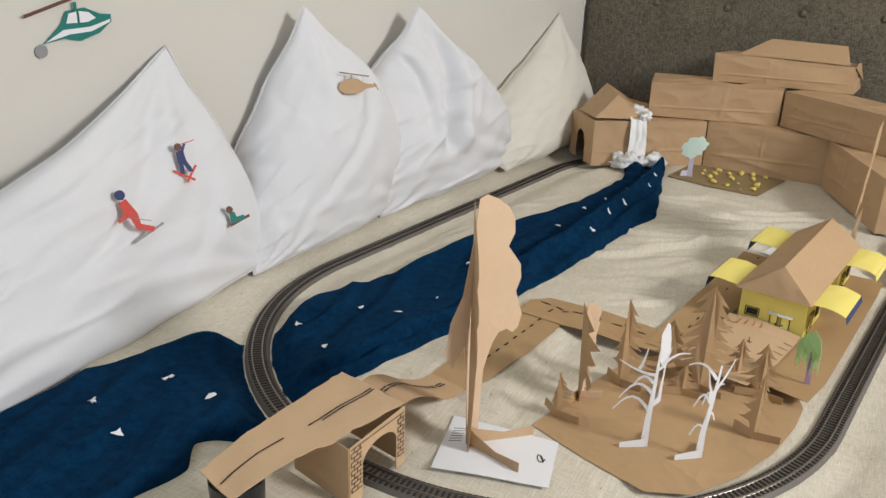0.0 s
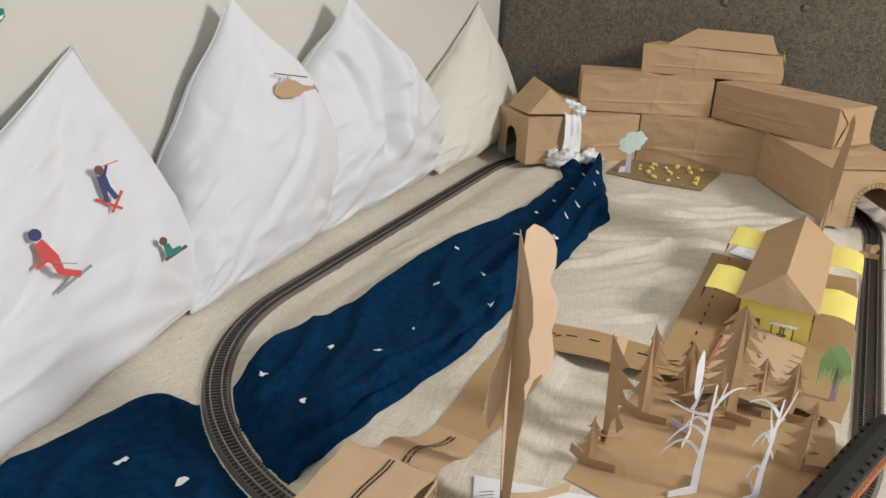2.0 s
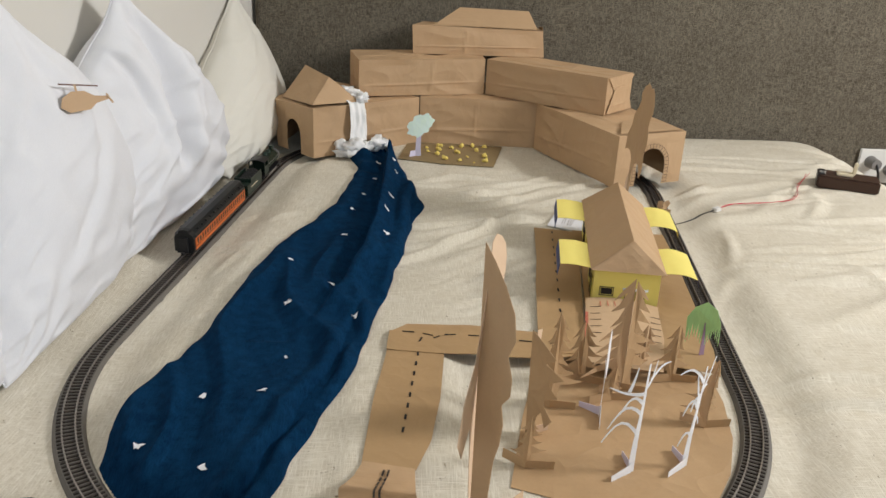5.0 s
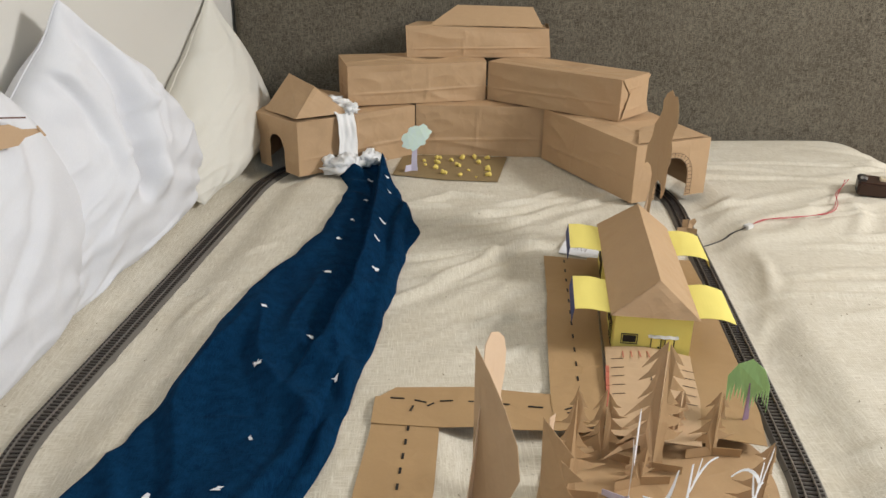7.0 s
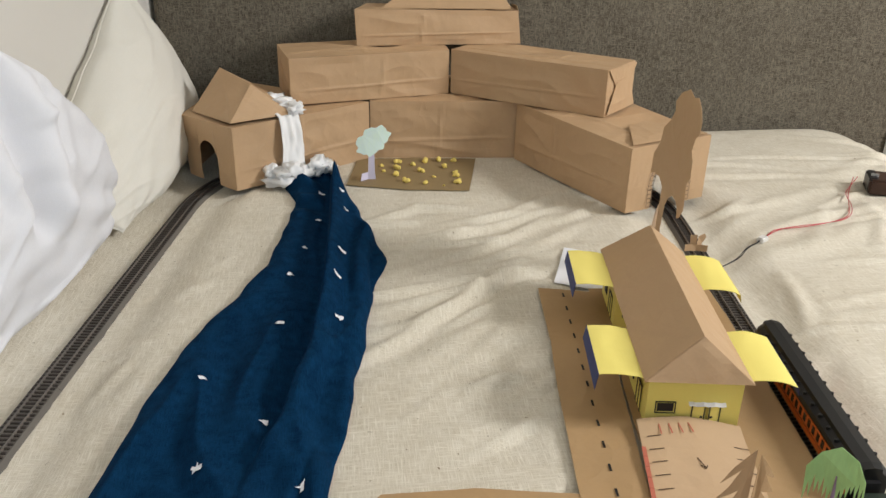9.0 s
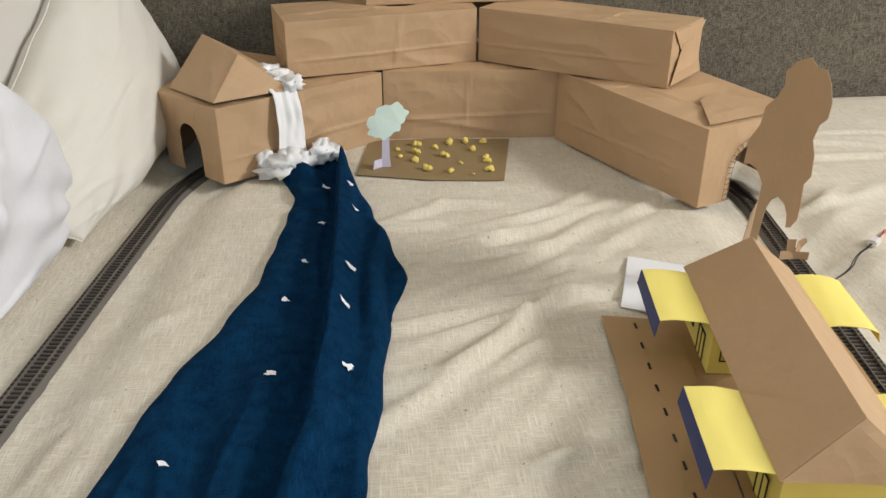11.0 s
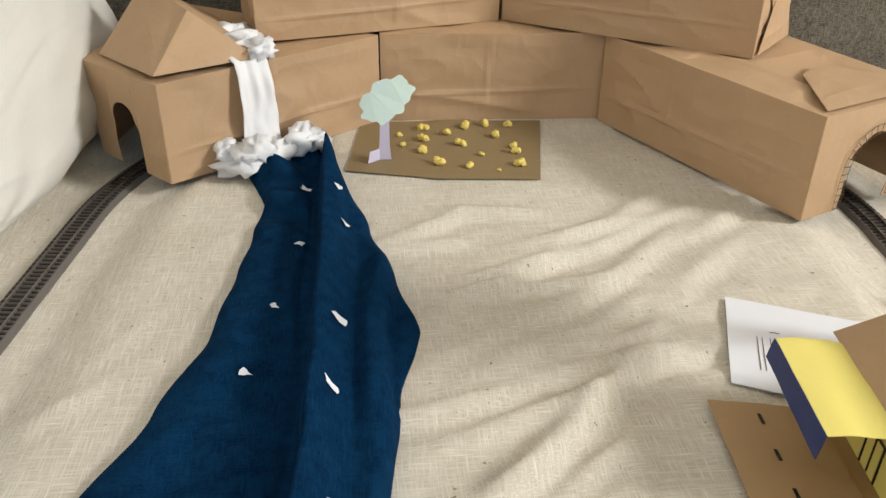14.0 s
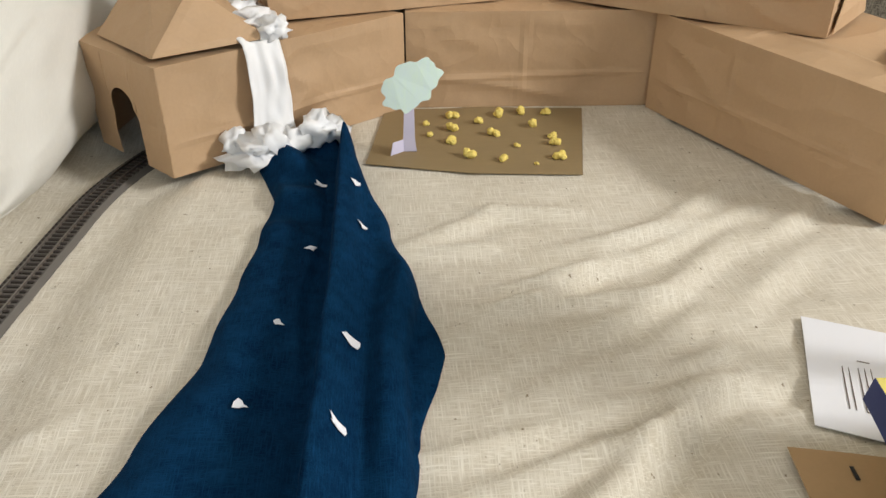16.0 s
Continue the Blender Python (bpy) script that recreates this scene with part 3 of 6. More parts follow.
def flap(parent, corners, seed, label="folded paper flap", n=10):
    bm = bmesh.new()
    quad_panel(bm, corners, n, n, 0.0016, seed)
    o = part("folded_flap", bm, KRAFT, parent, label)
    o.modifiers.new("paper thickness", "SOLIDIFY").thickness = 0.0008


flap(crown_bag, ((-0.185, 2.262, 0.317), (0.118, 2.272, 0.313), (0.098, 2.345, 0.356), (-0.108, 2.338, 0.360)), 2.0)
flap(crown_bag, ((0.1335, 2.262, 0.310), (0.152, 2.385, 0.262), (0.140, 2.39, 0.308), (0.1365, 2.30, 0.318)), 3.0)
# folded ends
slant_bag = bpy.data.objects["mountain_bag.002"]
flap(slant_bag, ((0.276, 1.979, 0.140), (0.366, 2.073, 0.140), (0.345, 2.055, 0.205), (0.300, 2.005, 0.205)), 4.0)
flap(slant_bag, ((0.274, 1.980, 0.234), (0.300, 2.006, 0.192), (0.345, 2.054, 0.196), (0.364, 2.074, 0.233)), 5.0)
flap(right_bag, ((0.271, 1.784, 0.1368), (0.448, 1.856, 0.1368), (0.345, 1.945, 0.1395), (0.300, 1.900, 0.1395)), 6.0)


# ---- the river: a length of navy fleece laid in folds ----
RIVER_LEFT = [(-0.15, -0.79), (0.24, -0.765), (0.31, -0.764), (0.43, -0.748), (0.535, -0.715), (0.60, -0.645), (0.655, -0.626), (0.78, -0.624), (0.90, -0.586), (1.0, -0.562), (1.19, -0.537), (1.32, -0.511),
              (1.40, -0.488), (1.50, -0.446), (1.60, -0.414), (1.72, -0.396), (1.80, -0.385), (1.88, -0.378), (1.98, -0.406), (2.03, -0.40)]
RIVER_RIGHT = [(-0.15, -0.44), (0.19, -0.475), (0.29, -0.455), (0.34, -0.487), (0.41, -0.432), (0.49, -0.440), (0.64, -0.392), (0.75, -0.363), (0.90, -0.320), (1.04, -0.303), (1.18, -0.277),
               (1.38, -0.252), (1.51, -0.236), (1.60, -0.210), (1.667, -0.222), (1.80, -0.252), (1.95, -0.285), (2.03, -0.30)]
FOLD = [(0.75, -0.47), (1.0, -0.405), (1.2, -0.356), (1.30, -0.337), (1.42, -0.324), (1.53, -0.319), (1.69, -0.314), (1.90, -0.312), (2.03, -0.306)]
TUCK = [(1.2, -0.262), (1.43, -0.248), (1.58, -0.246), (1.72, -0.225), (1.8, -0.235)]


def smooth01(k):
    k = max(0.0, min(1.0, k))
    return k * k * (3 - 2 * k)


def river_height(x, y):
    xl, xr = lerp_path(RIVER_LEFT, y), lerp_path(RIVER_RIGHT, y)
    a = (x - xl) / (xr - xl)
    edge = min(1.0, max(0.0, min(x - xl, xr - x) / 0.016))
    edge = math.sqrt(max(0.0, edge * (2 - edge)))
    far = smooth01((y - 1.15) / 0.35)
    ov = smooth01((y - 0.95) / 0.45)
    xf = lerp_path(FOLD, y) + 0.004 * noise.noise(Vector((y * 9, 0, 2)))
    xt = lerp_path(TUCK, y)
    z = 0.011 - 0.008 * far
    # the upper layer folds over the lower one along FOLD
    if x > xf:
        z += ov * 0.040 * smooth01((x - xf) / 0.009) * (1 - 0.72 * smooth01((x - xf - 0.010) / 0.038))
    else:
        z -= ov * 0.011 * math.exp(-(xf - x) / 0.010)
        z += ov * 0.003 * math.exp(-((xf - x - 0.045) / 0.022) ** 2)
    # a long crease inside the near edge
    nr = smooth01((1.15 - y) / 0.25) * smooth01((y - 0.40) / 0.1)
    z += nr * (0.010 * math.exp(-((x - xr + 0.048) / 0.014) ** 2) - 0.013 * math.exp(-((x - xr + 0.029) / 0.006) ** 2))
    # a lower roll of cloth comes out beyond TUCK
    tk = smooth01((y - 1.42) / 0.10) * smooth01((1.76 - y) / 0.08)
    z += tk * (0.012 * math.exp(-((x - xt + 0.014) / 0.013) ** 2) - 0.016 * smooth01((x - xt) / 0.006))
    z += far * 0.007 * math.exp(-((x - xl - 0.03) / 0.025) ** 2)
    q = x + 0.12 * y
    near = 1 - 0.55 * far
    z += near * 0.0130 * (0.5 - abs(noise.noise(Vector((q * 13 + 1.5 * noise.noise(Vector((x * 3, y * 3, 4))), y * 2.6, 1.0)))) * 2.4)
    z += near * 0.0035 * noise.noise(Vector((q * 28, y * 6, 3.0)))
    z += 0.0025 * noise.noise(Vector((x * 20, y * 16, 6.0)))
    if y > 1.75:
        z += 0.006 * math.sin((y + 0.5 * x) * 75 + 2 * noise.noise(Vector((x * 15, y * 9, 0)))) * smooth01((y - 1.75) / 0.1) * smooth01((xf - x) / 0.03)
    z += 0.012 * smooth01((y - 1.85) / 0.15)
    d = abs(math.hypot(x - C_NEAR.x, y - C_NEAR.y) - R)
    if y < 0.95:
        k = smooth01((d - 0.020) / 0.050)
        z = (TRACK_Z + 0.0008) * (1 - k) + max(z, 0.004) * k
        return z * edge + min(z, -0.003) * (1 - edge)
    return max(0.0015, z) * edge - 0.003 * (1 - edge)


def build_river():
    bm = bmesh.new()
    nu, nv = 110, 380

    def f(a, b):
        y = -0.15 + 2.18 * b
        xl, xr = lerp_path(RIVER_LEFT, y), lerp_path(RIVER_RIGHT, y)
        k = 0.5 - 0.5 * math.cos(math.pi * a)
        k = 0.45 * k + 0.55 * a
        x = xl + (xr - xl) * k
        wob = 0.006 * noise.noise(Vector((y * 14, 3 + round(a), 0))) * abs(2 * a - 1) ** 6
        return (x + wob, y, river_height(x, y))
    vs = grid_mesh(bm, nu, nv, f)
    rim = [vs[i][0] for i in range(nu + 1)] + [vs[nu][j] for j in range(1, nv + 1)] + [vs[i][nv] for i in range(nu - 1, -1, -1)] + [vs[0][j] for j in range(nv - 1, 0, -1)]
    low = [bm.verts.new((v.co.x, v.co.y, min(-0.012, v.co.z - 0.012))) for v in rim]
    n = len(rim)
    for i in range(n):
        bm.faces.new((rim[i], low[i], low[(i + 1) % n], rim[(i + 1) % n]))
    solo("river_cloth", bm, FLEECE, "navy fleece cloth laid in folds as a river on the bed", "cloth", smooth=True)


build_river()

SCRAPS = [(-0.490, 0.630), (-0.443, 0.784), (-0.427, 0.895), (-0.332, 1.030), (-0.448, 1.064), (-0.380, 1.142), (-0.378, 1.376), (-0.290, 1.367), (-0.352, 1.641), (-0.370, 1.538),
          (-0.295, 1.487), (-0.286, 1.587), (-0.330, 1.765), (-0.576, 0.670), (-0.523, 0.786), (-0.465, 1.238), (-0.279, 1.778), (-0.66, 0.317), (-0.621, 0.421), (-0.532, 0.416),
          (-0.576, 0.287), (-0.328, 1.905), (-0.284, 1.858)]
rnd = random.Random(4)
for k, (sx, sy) in enumerate(SCRAPS):
    bm = bmesh.new()
    big = 0.0098 if sy < 0.7 else 0.0076
    n = rnd.randint(7, 11)
    ring = []
    ph, el = rnd.uniform(0, 6), rnd.uniform(0.62, 0.95)
    for i in range(n):
        a = 2 * math.pi * i / n
        r = big * rnd.choice((rnd.uniform(0.35, 0.6), rnd.uniform(0.8, 1.2)))
        x, y = r * math.cos(a), el * r * math.sin(a)
        x, y = x * math.cos(ph) - y * math.sin(ph), x * math.sin(ph) + y * math.cos(ph)
        ring.append(bm.verts.new((x, y, river_height(sx + x, sy + y) - river_height(sx, sy) + 0.0012 + rnd.uniform(0, 0.0022))))
    f = bm.faces.new(ring)
    ex = bmesh.ops.extrude_face_region(bm, geom=[f])
    bmesh.ops.translate(bm, verts=[g for g in ex["geom"] if isinstance(g, bmesh.types.BMVert)], vec=(0, 0, 0.0005))
    solo("paper_scrap", bm, WHITE_PAPER, "torn white paper scrap lying on the navy cloth", "paper scrap", group="scraps on the river", at=Matrix.Translation((sx, sy, river_height(sx, sy))))


# ---- waterfall of white tissue ----
def build_waterfall():
    fall = thing("waterfall", "white tissue paper hanging over the bag and crumpled below", "tissue paper")
    e0, e1 = Vector((-0.500, 1.949, 0)), Vector((-0.222, 2.140, 0))
    along = (e1 - e0).normalized()
    out = Vector((along.y, -along.x, 0))
    start = e0 + along * 0.128
    bm = bmesh.new()

    def f(a, b):
        x = (a - 0.5) * 0.050 * (1 + 0.25 * (b - 0.5))
        pl = 0.0018 * math.sin(a * 9 + 3 * b + 2 * nz(a, b, 5, 3)) + 0.005 * nz(a, b, 2, 5)
        if b < 0.35:
            k = b / 0.35
            p = start + along * (x - 0.01 * (1 - k)) - out * (0.055 * (1 - k)) + Vector((0, 0, H1 + 0.005 + pl + 0.004 * math.sin(k * 9 + a * 4)))
        else:
            k = (b - 0.35) / 0.65
            p = start + along * x + out * (0.004 + 0.010 * math.sin(min(1, k * 3) * 1.57) + pl + 0.006 * k) + Vector((0, 0, (H1 + 0.006) * (1 - k) + 0.022 * k))
        return p
    grid_mesh(bm, 26, 40, f)
    o = part("sheet", bm, TISSUE, fall, smooth=True)
    so = o.modifiers.new("tissue", "SOLIDIFY")
    so.thickness = 0.0006
    lumps = [(-0.405, 1.975, 0.018, 0.040, 0.020), (-0.370, 1.995, 0.020, 0.030, 0.018), (-0.335, 2.018, 0.024, 0.028, 0.022), (-0.432, 1.985, 0.024, 0.020, 0.020),
             (-0.318, 2.022, 0.020, 0.022, 0.018), (-0.388, 1.972, 0.030, 0.022, 0.020), (-0.405, 2.07, H1 + 0.014, 0.030, 0.014), (-0.425, 2.12, H1 + 0.013, 0.032, 0.013), (-0.378, 2.045, H1 + 0.012, 0.024, 0.014)]
    for k, (x, y, z, r, h) in enumerate(lumps):
        bm = bmesh.new()
        bmesh.ops.create_icosphere(bm, subdivisions=3, radius=1.0)
        for v in bm.verts:
            c = v.co
            q = 1 + 0.85 * (0.40 - abs(noise.noise(c * 1.5 + Vector((k * 3, 0, 0)))) * 2.2) + 0.16 * (0.5 - abs(noise.noise(c * 3.4 + Vector((0, k, 0)))) * 2.2)
            v.co = Vector((c.x * r * q, c.y * r * 0.75 * q, c.z * h * q))
        part("crumple", bm, TISSUE, fall, smooth=True, at=Matrix.Translation((x, y, z)) @ Matrix.Rotation(0.6 * k, 4, "Z"))


build_waterfall()

# folded cap on the tunnel bag
P = [Vector(p) for p in ((-0.503, 1.958, 0.140), (-0.385, 2.030, 0.138), (-0.440, 2.215, 0.136), (-0.598, 2.090, 0.130), (-0.543, 2.165, 0.206), (-0.466, 2.041, 0.198), (-0.50, 2.16, 0.20))]


def tri_panel(bm, a, b, c, amp, seed, n=10):
    nrm = (b - a).cross(c - a).normalized()
    rows = []
    for i in range(n + 1):
        row = []
        for j in range(n + 1 - i):
            u, v = i / n, j / n
            w = 1 - u - v
            p = a * w + b * u + c * v
            row.append(bm.verts.new(p + nrm * amp * nz(p.x, p.y, p.z + seed, 22) * min(1, 8 * min(u, v, w))))
        rows.append(row)
    for i in range(n):
        for j in range(n - i):
            bm.faces.new((rows[i][j], rows[i + 1][j], rows[i][j + 1]))
            if j < n - i - 1:
                bm.faces.new((rows[i + 1][j], rows[i + 1][j + 1], rows[i][j + 1]))


cap = thing("bag_cap", "crumpled folded paper roof resting on the tunnel bag", "paper roof")
for k, (a, b, c, amp) in enumerate(((0, 1, 5, 0.007), (3, 0, 4, 0.004), (0, 5, 4, 0.004), (1, 2, 5, 0.006), (2, 4, 5, 0.004), (2, 3, 4, 0.004))):
    bm = bmesh.new()
    tri_panel(bm, P[a], P[b], P[c], amp, k + 1)
    o = part("fold", bm, KRAFT, cap)
    o.modifiers.new("paper thickness", "SOLIDIFY").thickness = 0.0008

# inked stones round the second tunnel mouth
b0, b1 = Vector((0.266, 1.775, 0)), Vector((0.456, 1.853, 0))
fdir = (b1 - b0)
fout = Vector((fdir.y, -fdir.x, 0)).normalized()
stones = bmesh.new()
for i in range(27):
    t_ = math.pi * (1 - (i - 5) / 16) if 5 <= i <= 21 else None
    u0, u1, sp, tp = 0.30, 0.72, 0.38, 0.72
    if t_ is not None:
        px, pz = 0.51 + 0.21 * math.cos(t_), sp + (tp - sp) * math.sin(t_)
        qx, qz = 0.51 + 0.27 * math.cos(t_), sp + (tp - sp + 0.09) * math.sin(t_)
    else:
        k = (i if i < 5 else 26 - i) / 5
        px, qx = (u0, u0 - 0.06) if i < 5 else (u1, u1 + 0.06)
        pz = qz = 0.04 + k * 0.34
    a = b0 + fdir * px + Vector((0, 0, pz * H1)) + fout * 0.0045
    c = b0 + fdir * qx + Vector((0, 0, qz * H1)) + fout * 0.0045
    d = (c - a)
    s_ = d.cross(fout).normalized() * 0.0006
    f = stones.faces.new([stones.verts.new(v) for v in (a - s_, a + s_, c + s_, c - s_)])
for reach, tall in ((0.21, 0.34), (0.27, 0.43)):
    arc = [(0.51 - reach, 0.03), (0.51 - reach, 0.38)] + [(0.51 - reach * math.cos(math.pi * i / 14), 0.38 + tall * math.sin(math.pi * i / 14)) for i in range(1, 14)] + [(0.51 + reach, 0.38), (0.51 + reach, 0.03)]
    for (px, pz), (qx, qz) in zip(arc, arc[1:]):
        a, c = (b0 + fdir * x + Vector((0, 0, z * H1)) + fout * 0.0047 for x, z in ((px, pz), (qx, qz)))
        s_ = (c - a).cross(fout).normalized() * 0.0005
        stones.faces.new([stones.verts.new(v) for v in (a - s_, a + s_, c + s_, c - s_)])
part("arch_stones", stones, BROWN_INK, right_bag, "row of stones drawn in brown ink round the arch")


# ---- sheets of paper on the bed ----
def flat_sheet(name, pts, mat, label, z=0.0012, curl=0.004, seed=0.0, category="paper", n=6, parent=None, height=None):
    """A sheet of paper cut to a plan outline, lying loosely, slightly curled."""
    bm = bmesh.new()
    f = bm.faces.new([bm.verts.new((x, y, 0)) for x, y in pts])
    f.normal_update()
    bmesh.ops.triangulate(bm, faces=[f])
    for _ in range(n):
        long_ = [e for e in bm.edges if e.calc_length() > 0.022]
        if not long_:
            break
        bmesh.ops.subdivide_edges(bm, edges=long_, cuts=1)
        bmesh.ops.triangulate(bm, faces=bm.faces)
    for v in bm.verts:
        h = z + curl * max(0.0, noise.noise(Vector((v.co.x * 11, v.co.y * 11, seed))))
        if height:
            h = height(v.co.x, v.co.y, h)
        v.co.z = h
    faces = list(bm.faces)
    ex = bmesh.ops.extrude_face_region(bm, geom=faces)
    bmesh.ops.translate(bm, verts=[g for g in ex["geom"] if isinstance(g, bmesh.types.BMVert)], vec=(0, 0, 0.0007))
    if parent:
        return part(name, bm, mat, parent, label)
    return solo(name, bm, mat, label, category, smooth=False)


def strokes(bm, segs, w, z):
    for (x0, y0), (x1, y1) in segs:
        a, b = Vector((x0, y0, 0)), Vector((x1, y1, 0))
        s = Vector((-(b - a).y, (b - a).x, 0)).normalized() * w / 2
        lo = [bm.verts.new(Vector((v.x, v.y, z((a.x + b.x) / 2, (a.y + b.y) / 2) if callable(z) else z))) for v in (a - s, a + s, b + s, b - s)]
        f = bm.faces.new(lo)
        ex = bmesh.ops.extrude_face_region(bm, geom=[f])
        bmesh.ops.translate(bm, verts=[g for g in ex["geom"] if isinstance(g, bmesh.types.BMVert)], vec=(0, 0, 0.0004))


def paper_z(z, curl, seed):
    return lambda x, y: z + curl * max(0.0, noise.noise(Vector((x * 11, y * 11, seed)))) + 0.0009


# field with popped corn
field = thing("field_sheet", "dark brown paper field lying on the bed before the mountain", "paper sheet")
flat_sheet("sheet", [(-0.277, 1.963), (-0.15, 1.928), (-0.023, 1.914), (0.0, 2.02), (0.021, 2.118), (-0.12, 2.130), (-0.25, 2.135)], KRAFT_DARK, "", 0.0015, 0.003, 2.0, parent=field)
POPS = [(-0.16, 2.097), (-0.128, 2.074), (-0.098, 2.098), (-0.064, 2.104), (-0.033, 2.099), (-0.061, 2.06), (-0.197, 2.076), (-0.163, 2.056), (-0.195, 2.039), (-0.169, 2.016),
        (-0.113, 2.033), (-0.04, 2.022), (-0.039, 2.0), (-0.088, 1.997), (-0.151, 1.972), (-0.11, 1.958), (-0.072, 1.945), (-0.041, 1.958)]
small = {6, 8, 13, 16}
for k, (x, y) in enumerate(POPS):
    bm = bmesh.new()
    r0 = 0.0048 if k in small else rnd.uniform(0.0074, 0.0092)
    if k == 16:
        r0 = 0.0032
    # a popped kernel: bulbous lobes grown out of one hull
    lobes = []
    for w in range(rnd.randint(5, 8)):
        rr = r0 * rnd.uniform(0.36, 0.58)
        lobes.append((Vector((rnd.gauss(0, 1), rnd.gauss(0, 0.8), rnd.uniform(-0.3, 0.9))).normalized() * rr * 0.93, rr))
    for v in bmesh.ops.create_icosphere(bm, subdivisions=4, radius=1.0)["verts"]:
        d = v.co.normalized()
        reach = max(d.dot(c) + math.sqrt(max(0.0, d.dot(c) ** 2 - c.dot(c) + rr * rr)) for c, rr in lobes)
        v.co = d * (reach * (1 + 0.20 * noise.noise(d * 3.2 + Vector((k, 0, 0))) + 0.16 * noise.noise(d * 8 + Vector((0, k, 0)))))
    zmin = min(v.co.z for v in bm.verts)
    for v in bm.verts:
        v.co.z = max((v.co.z - zmin) * 0.95 - r0 * 0.12, 0.0)
    solo("popped_corn", bm, POPCORN, "yellow popped corn kernel on the brown field sheet", "popcorn", smooth=True, group="popcorn in the field",
         at=Matrix.Translation((x, y, paper_z(0.0015, 0.003, 2.0)(x, y) - 0.0006)))

# forest floor, roads and yard
GROUND_Z = paper_z(0.0015, 0.004, 5.0)
flat_sheet("forest_sheet", [(-0.118, 0.610), (-0.03, 0.575), (0.062, 0.546), (0.115, 0.572), (0.160, 0.640), (0.190, 0.715), (0.208, 0.80), (0.212, 0.86), (0.195, 0.905), (0.11, 0.935), (0.0, 0.93),
                            (-0.055, 0.87), (-0.085, 0.76)], KRAFT_GOLD, "golden brown paper forest floor with a rounded edge", 0.0015, 0.004, 5.0, "paper sheet")
road = thing("road_sheet", "brown paper road with a dashed centre line and a junction", "paper road")
flat_sheet("lane", [(-0.302, 0.650), (-0.235, 0.640), (-0.215, 0.700), (-0.200, 0.80), (-0.191, 0.913), (-0.192, 1.0), (-0.276, 0.995), (-0.279, 0.92), (-0.293, 0.80), (-0.298, 0.72)], KRAFT_ROAD, "", 0.002, 0.005, 8.0, parent=road)
flat_sheet("lane", [(-0.279, 0.930), (-0.150, 0.916), (-0.035, 0.912), (0.035, 0.925), (0.03, 0.985), (-0.035, 0.995), (-0.147, 1.014), (-0.248, 1.014), (-0.276, 0.985)], KRAFT_ROAD, "", 0.0042, 0.005, 9.0, parent=road)
flat_sheet("lane", [(-0.040, 0.930), (0.030, 0.925), (0.055, 1.08), (0.082, 1.25), (0.108, 1.445), (0.023, 1.466), (0.005, 1.30), (-0.012, 1.19), (-0.035, 1.00)], KRAFT_ROAD, "", 0.0055, 0.004, 10.0, parent=road)
rz1, rz2, rz3 = paper_z(0.002, 0.005, 8.0), paper_z(0.0042, 0.005, 9.0), paper_z(0.0055, 0.004, 10.0)


def dash(a, b, w, zf):
    d = bmesh.new()
    strokes(d, [(a, b)], w, lambda p, q: zf(p, q) + 0.0006)
    part("dash", d, BLACK_INK, road)


for i in range(8):
    y = 0.715 + i * 0.0285
    x = -0.252 + 0.0105 * (i / 7) * 2
    dash((x, y), (x + 0.001, y + 0.011), 0.0032, rz1)
segs = [((-0.255, 0.986), (-0.236, 0.984)), ((-0.222, 0.981), (-0.206, 0.975)), ((-0.205, 0.966), (-0.196, 0.973)), ((-0.228, 0.955), (-0.224, 0.968)), ((-0.188, 0.976), (-0.170, 0.977)),
        ((-0.150, 0.974), (-0.133, 0.973)), ((-0.112, 0.970), (-0.094, 0.969)), ((-0.07, 0.965), (-0.05, 0.962)), ((-0.022, 0.955), (-0.006, 0.962)), ((-0.02, 0.948), (-0.006, 0.946))]
for sa, sb in segs:
    dash(sa, sb, 0.0026, lambda a, b: max(rz2(a, b), rz3(a, b) if a > -0.035 else 0))
for i in range(12):
    y = 0.985 + i * 0.0405
    x = 0.004 + (y - 0.985) * 0.118
    dash((x, y), (x + 0.001, y + 0.012), 0.0028, rz3)

yard = thing("station_sheet", "brown paper sheet along the track under the station", "paper sheet")
flat_sheet("sheet", [(0.150, 0.900), (0.222, 0.878), (0.240, 0.95), (0.262, 1.12), (0.292, 1.36), (0.300, 1.452), (0.105, 1.462), (0.085, 1.25), (0.060, 1.08)], KRAFT_ROAD, "", 0.0030, 0.001, 12.0, parent=yard)
ramp = thing("drawn_sheet", "curled light brown paper forecourt with pencilled red and brown lines", "paper sheet")
rh = lambda x, y, h: h + 0.005 * smooth01((y - 1.04) / 0.06) + 0.006 * math.sin((x - 0.03) * 22) * smooth01((y - 0.95) / 0.1)
flat_sheet("sheet", [(0.020, 0.900), (0.135, 0.870), (0.165, 0.970), (0.186, 1.085), (0.125, 1.100), (0.062, 1.102), (0.045, 1.00)], KRAFT_LIGHT, "", 0.0080, 0.003, 13.0, parent=ramp, height=rh)
dz = lambda x, y: rh(x, y, paper_z(0.0080, 0.003, 13.0)(x, y)) + 0.0007


def pencil_mark(name, segs, w, mat, label):
    d = bmesh.new()
    strokes(d, segs, w, dz)
    part(name, d, mat, ramp, label)


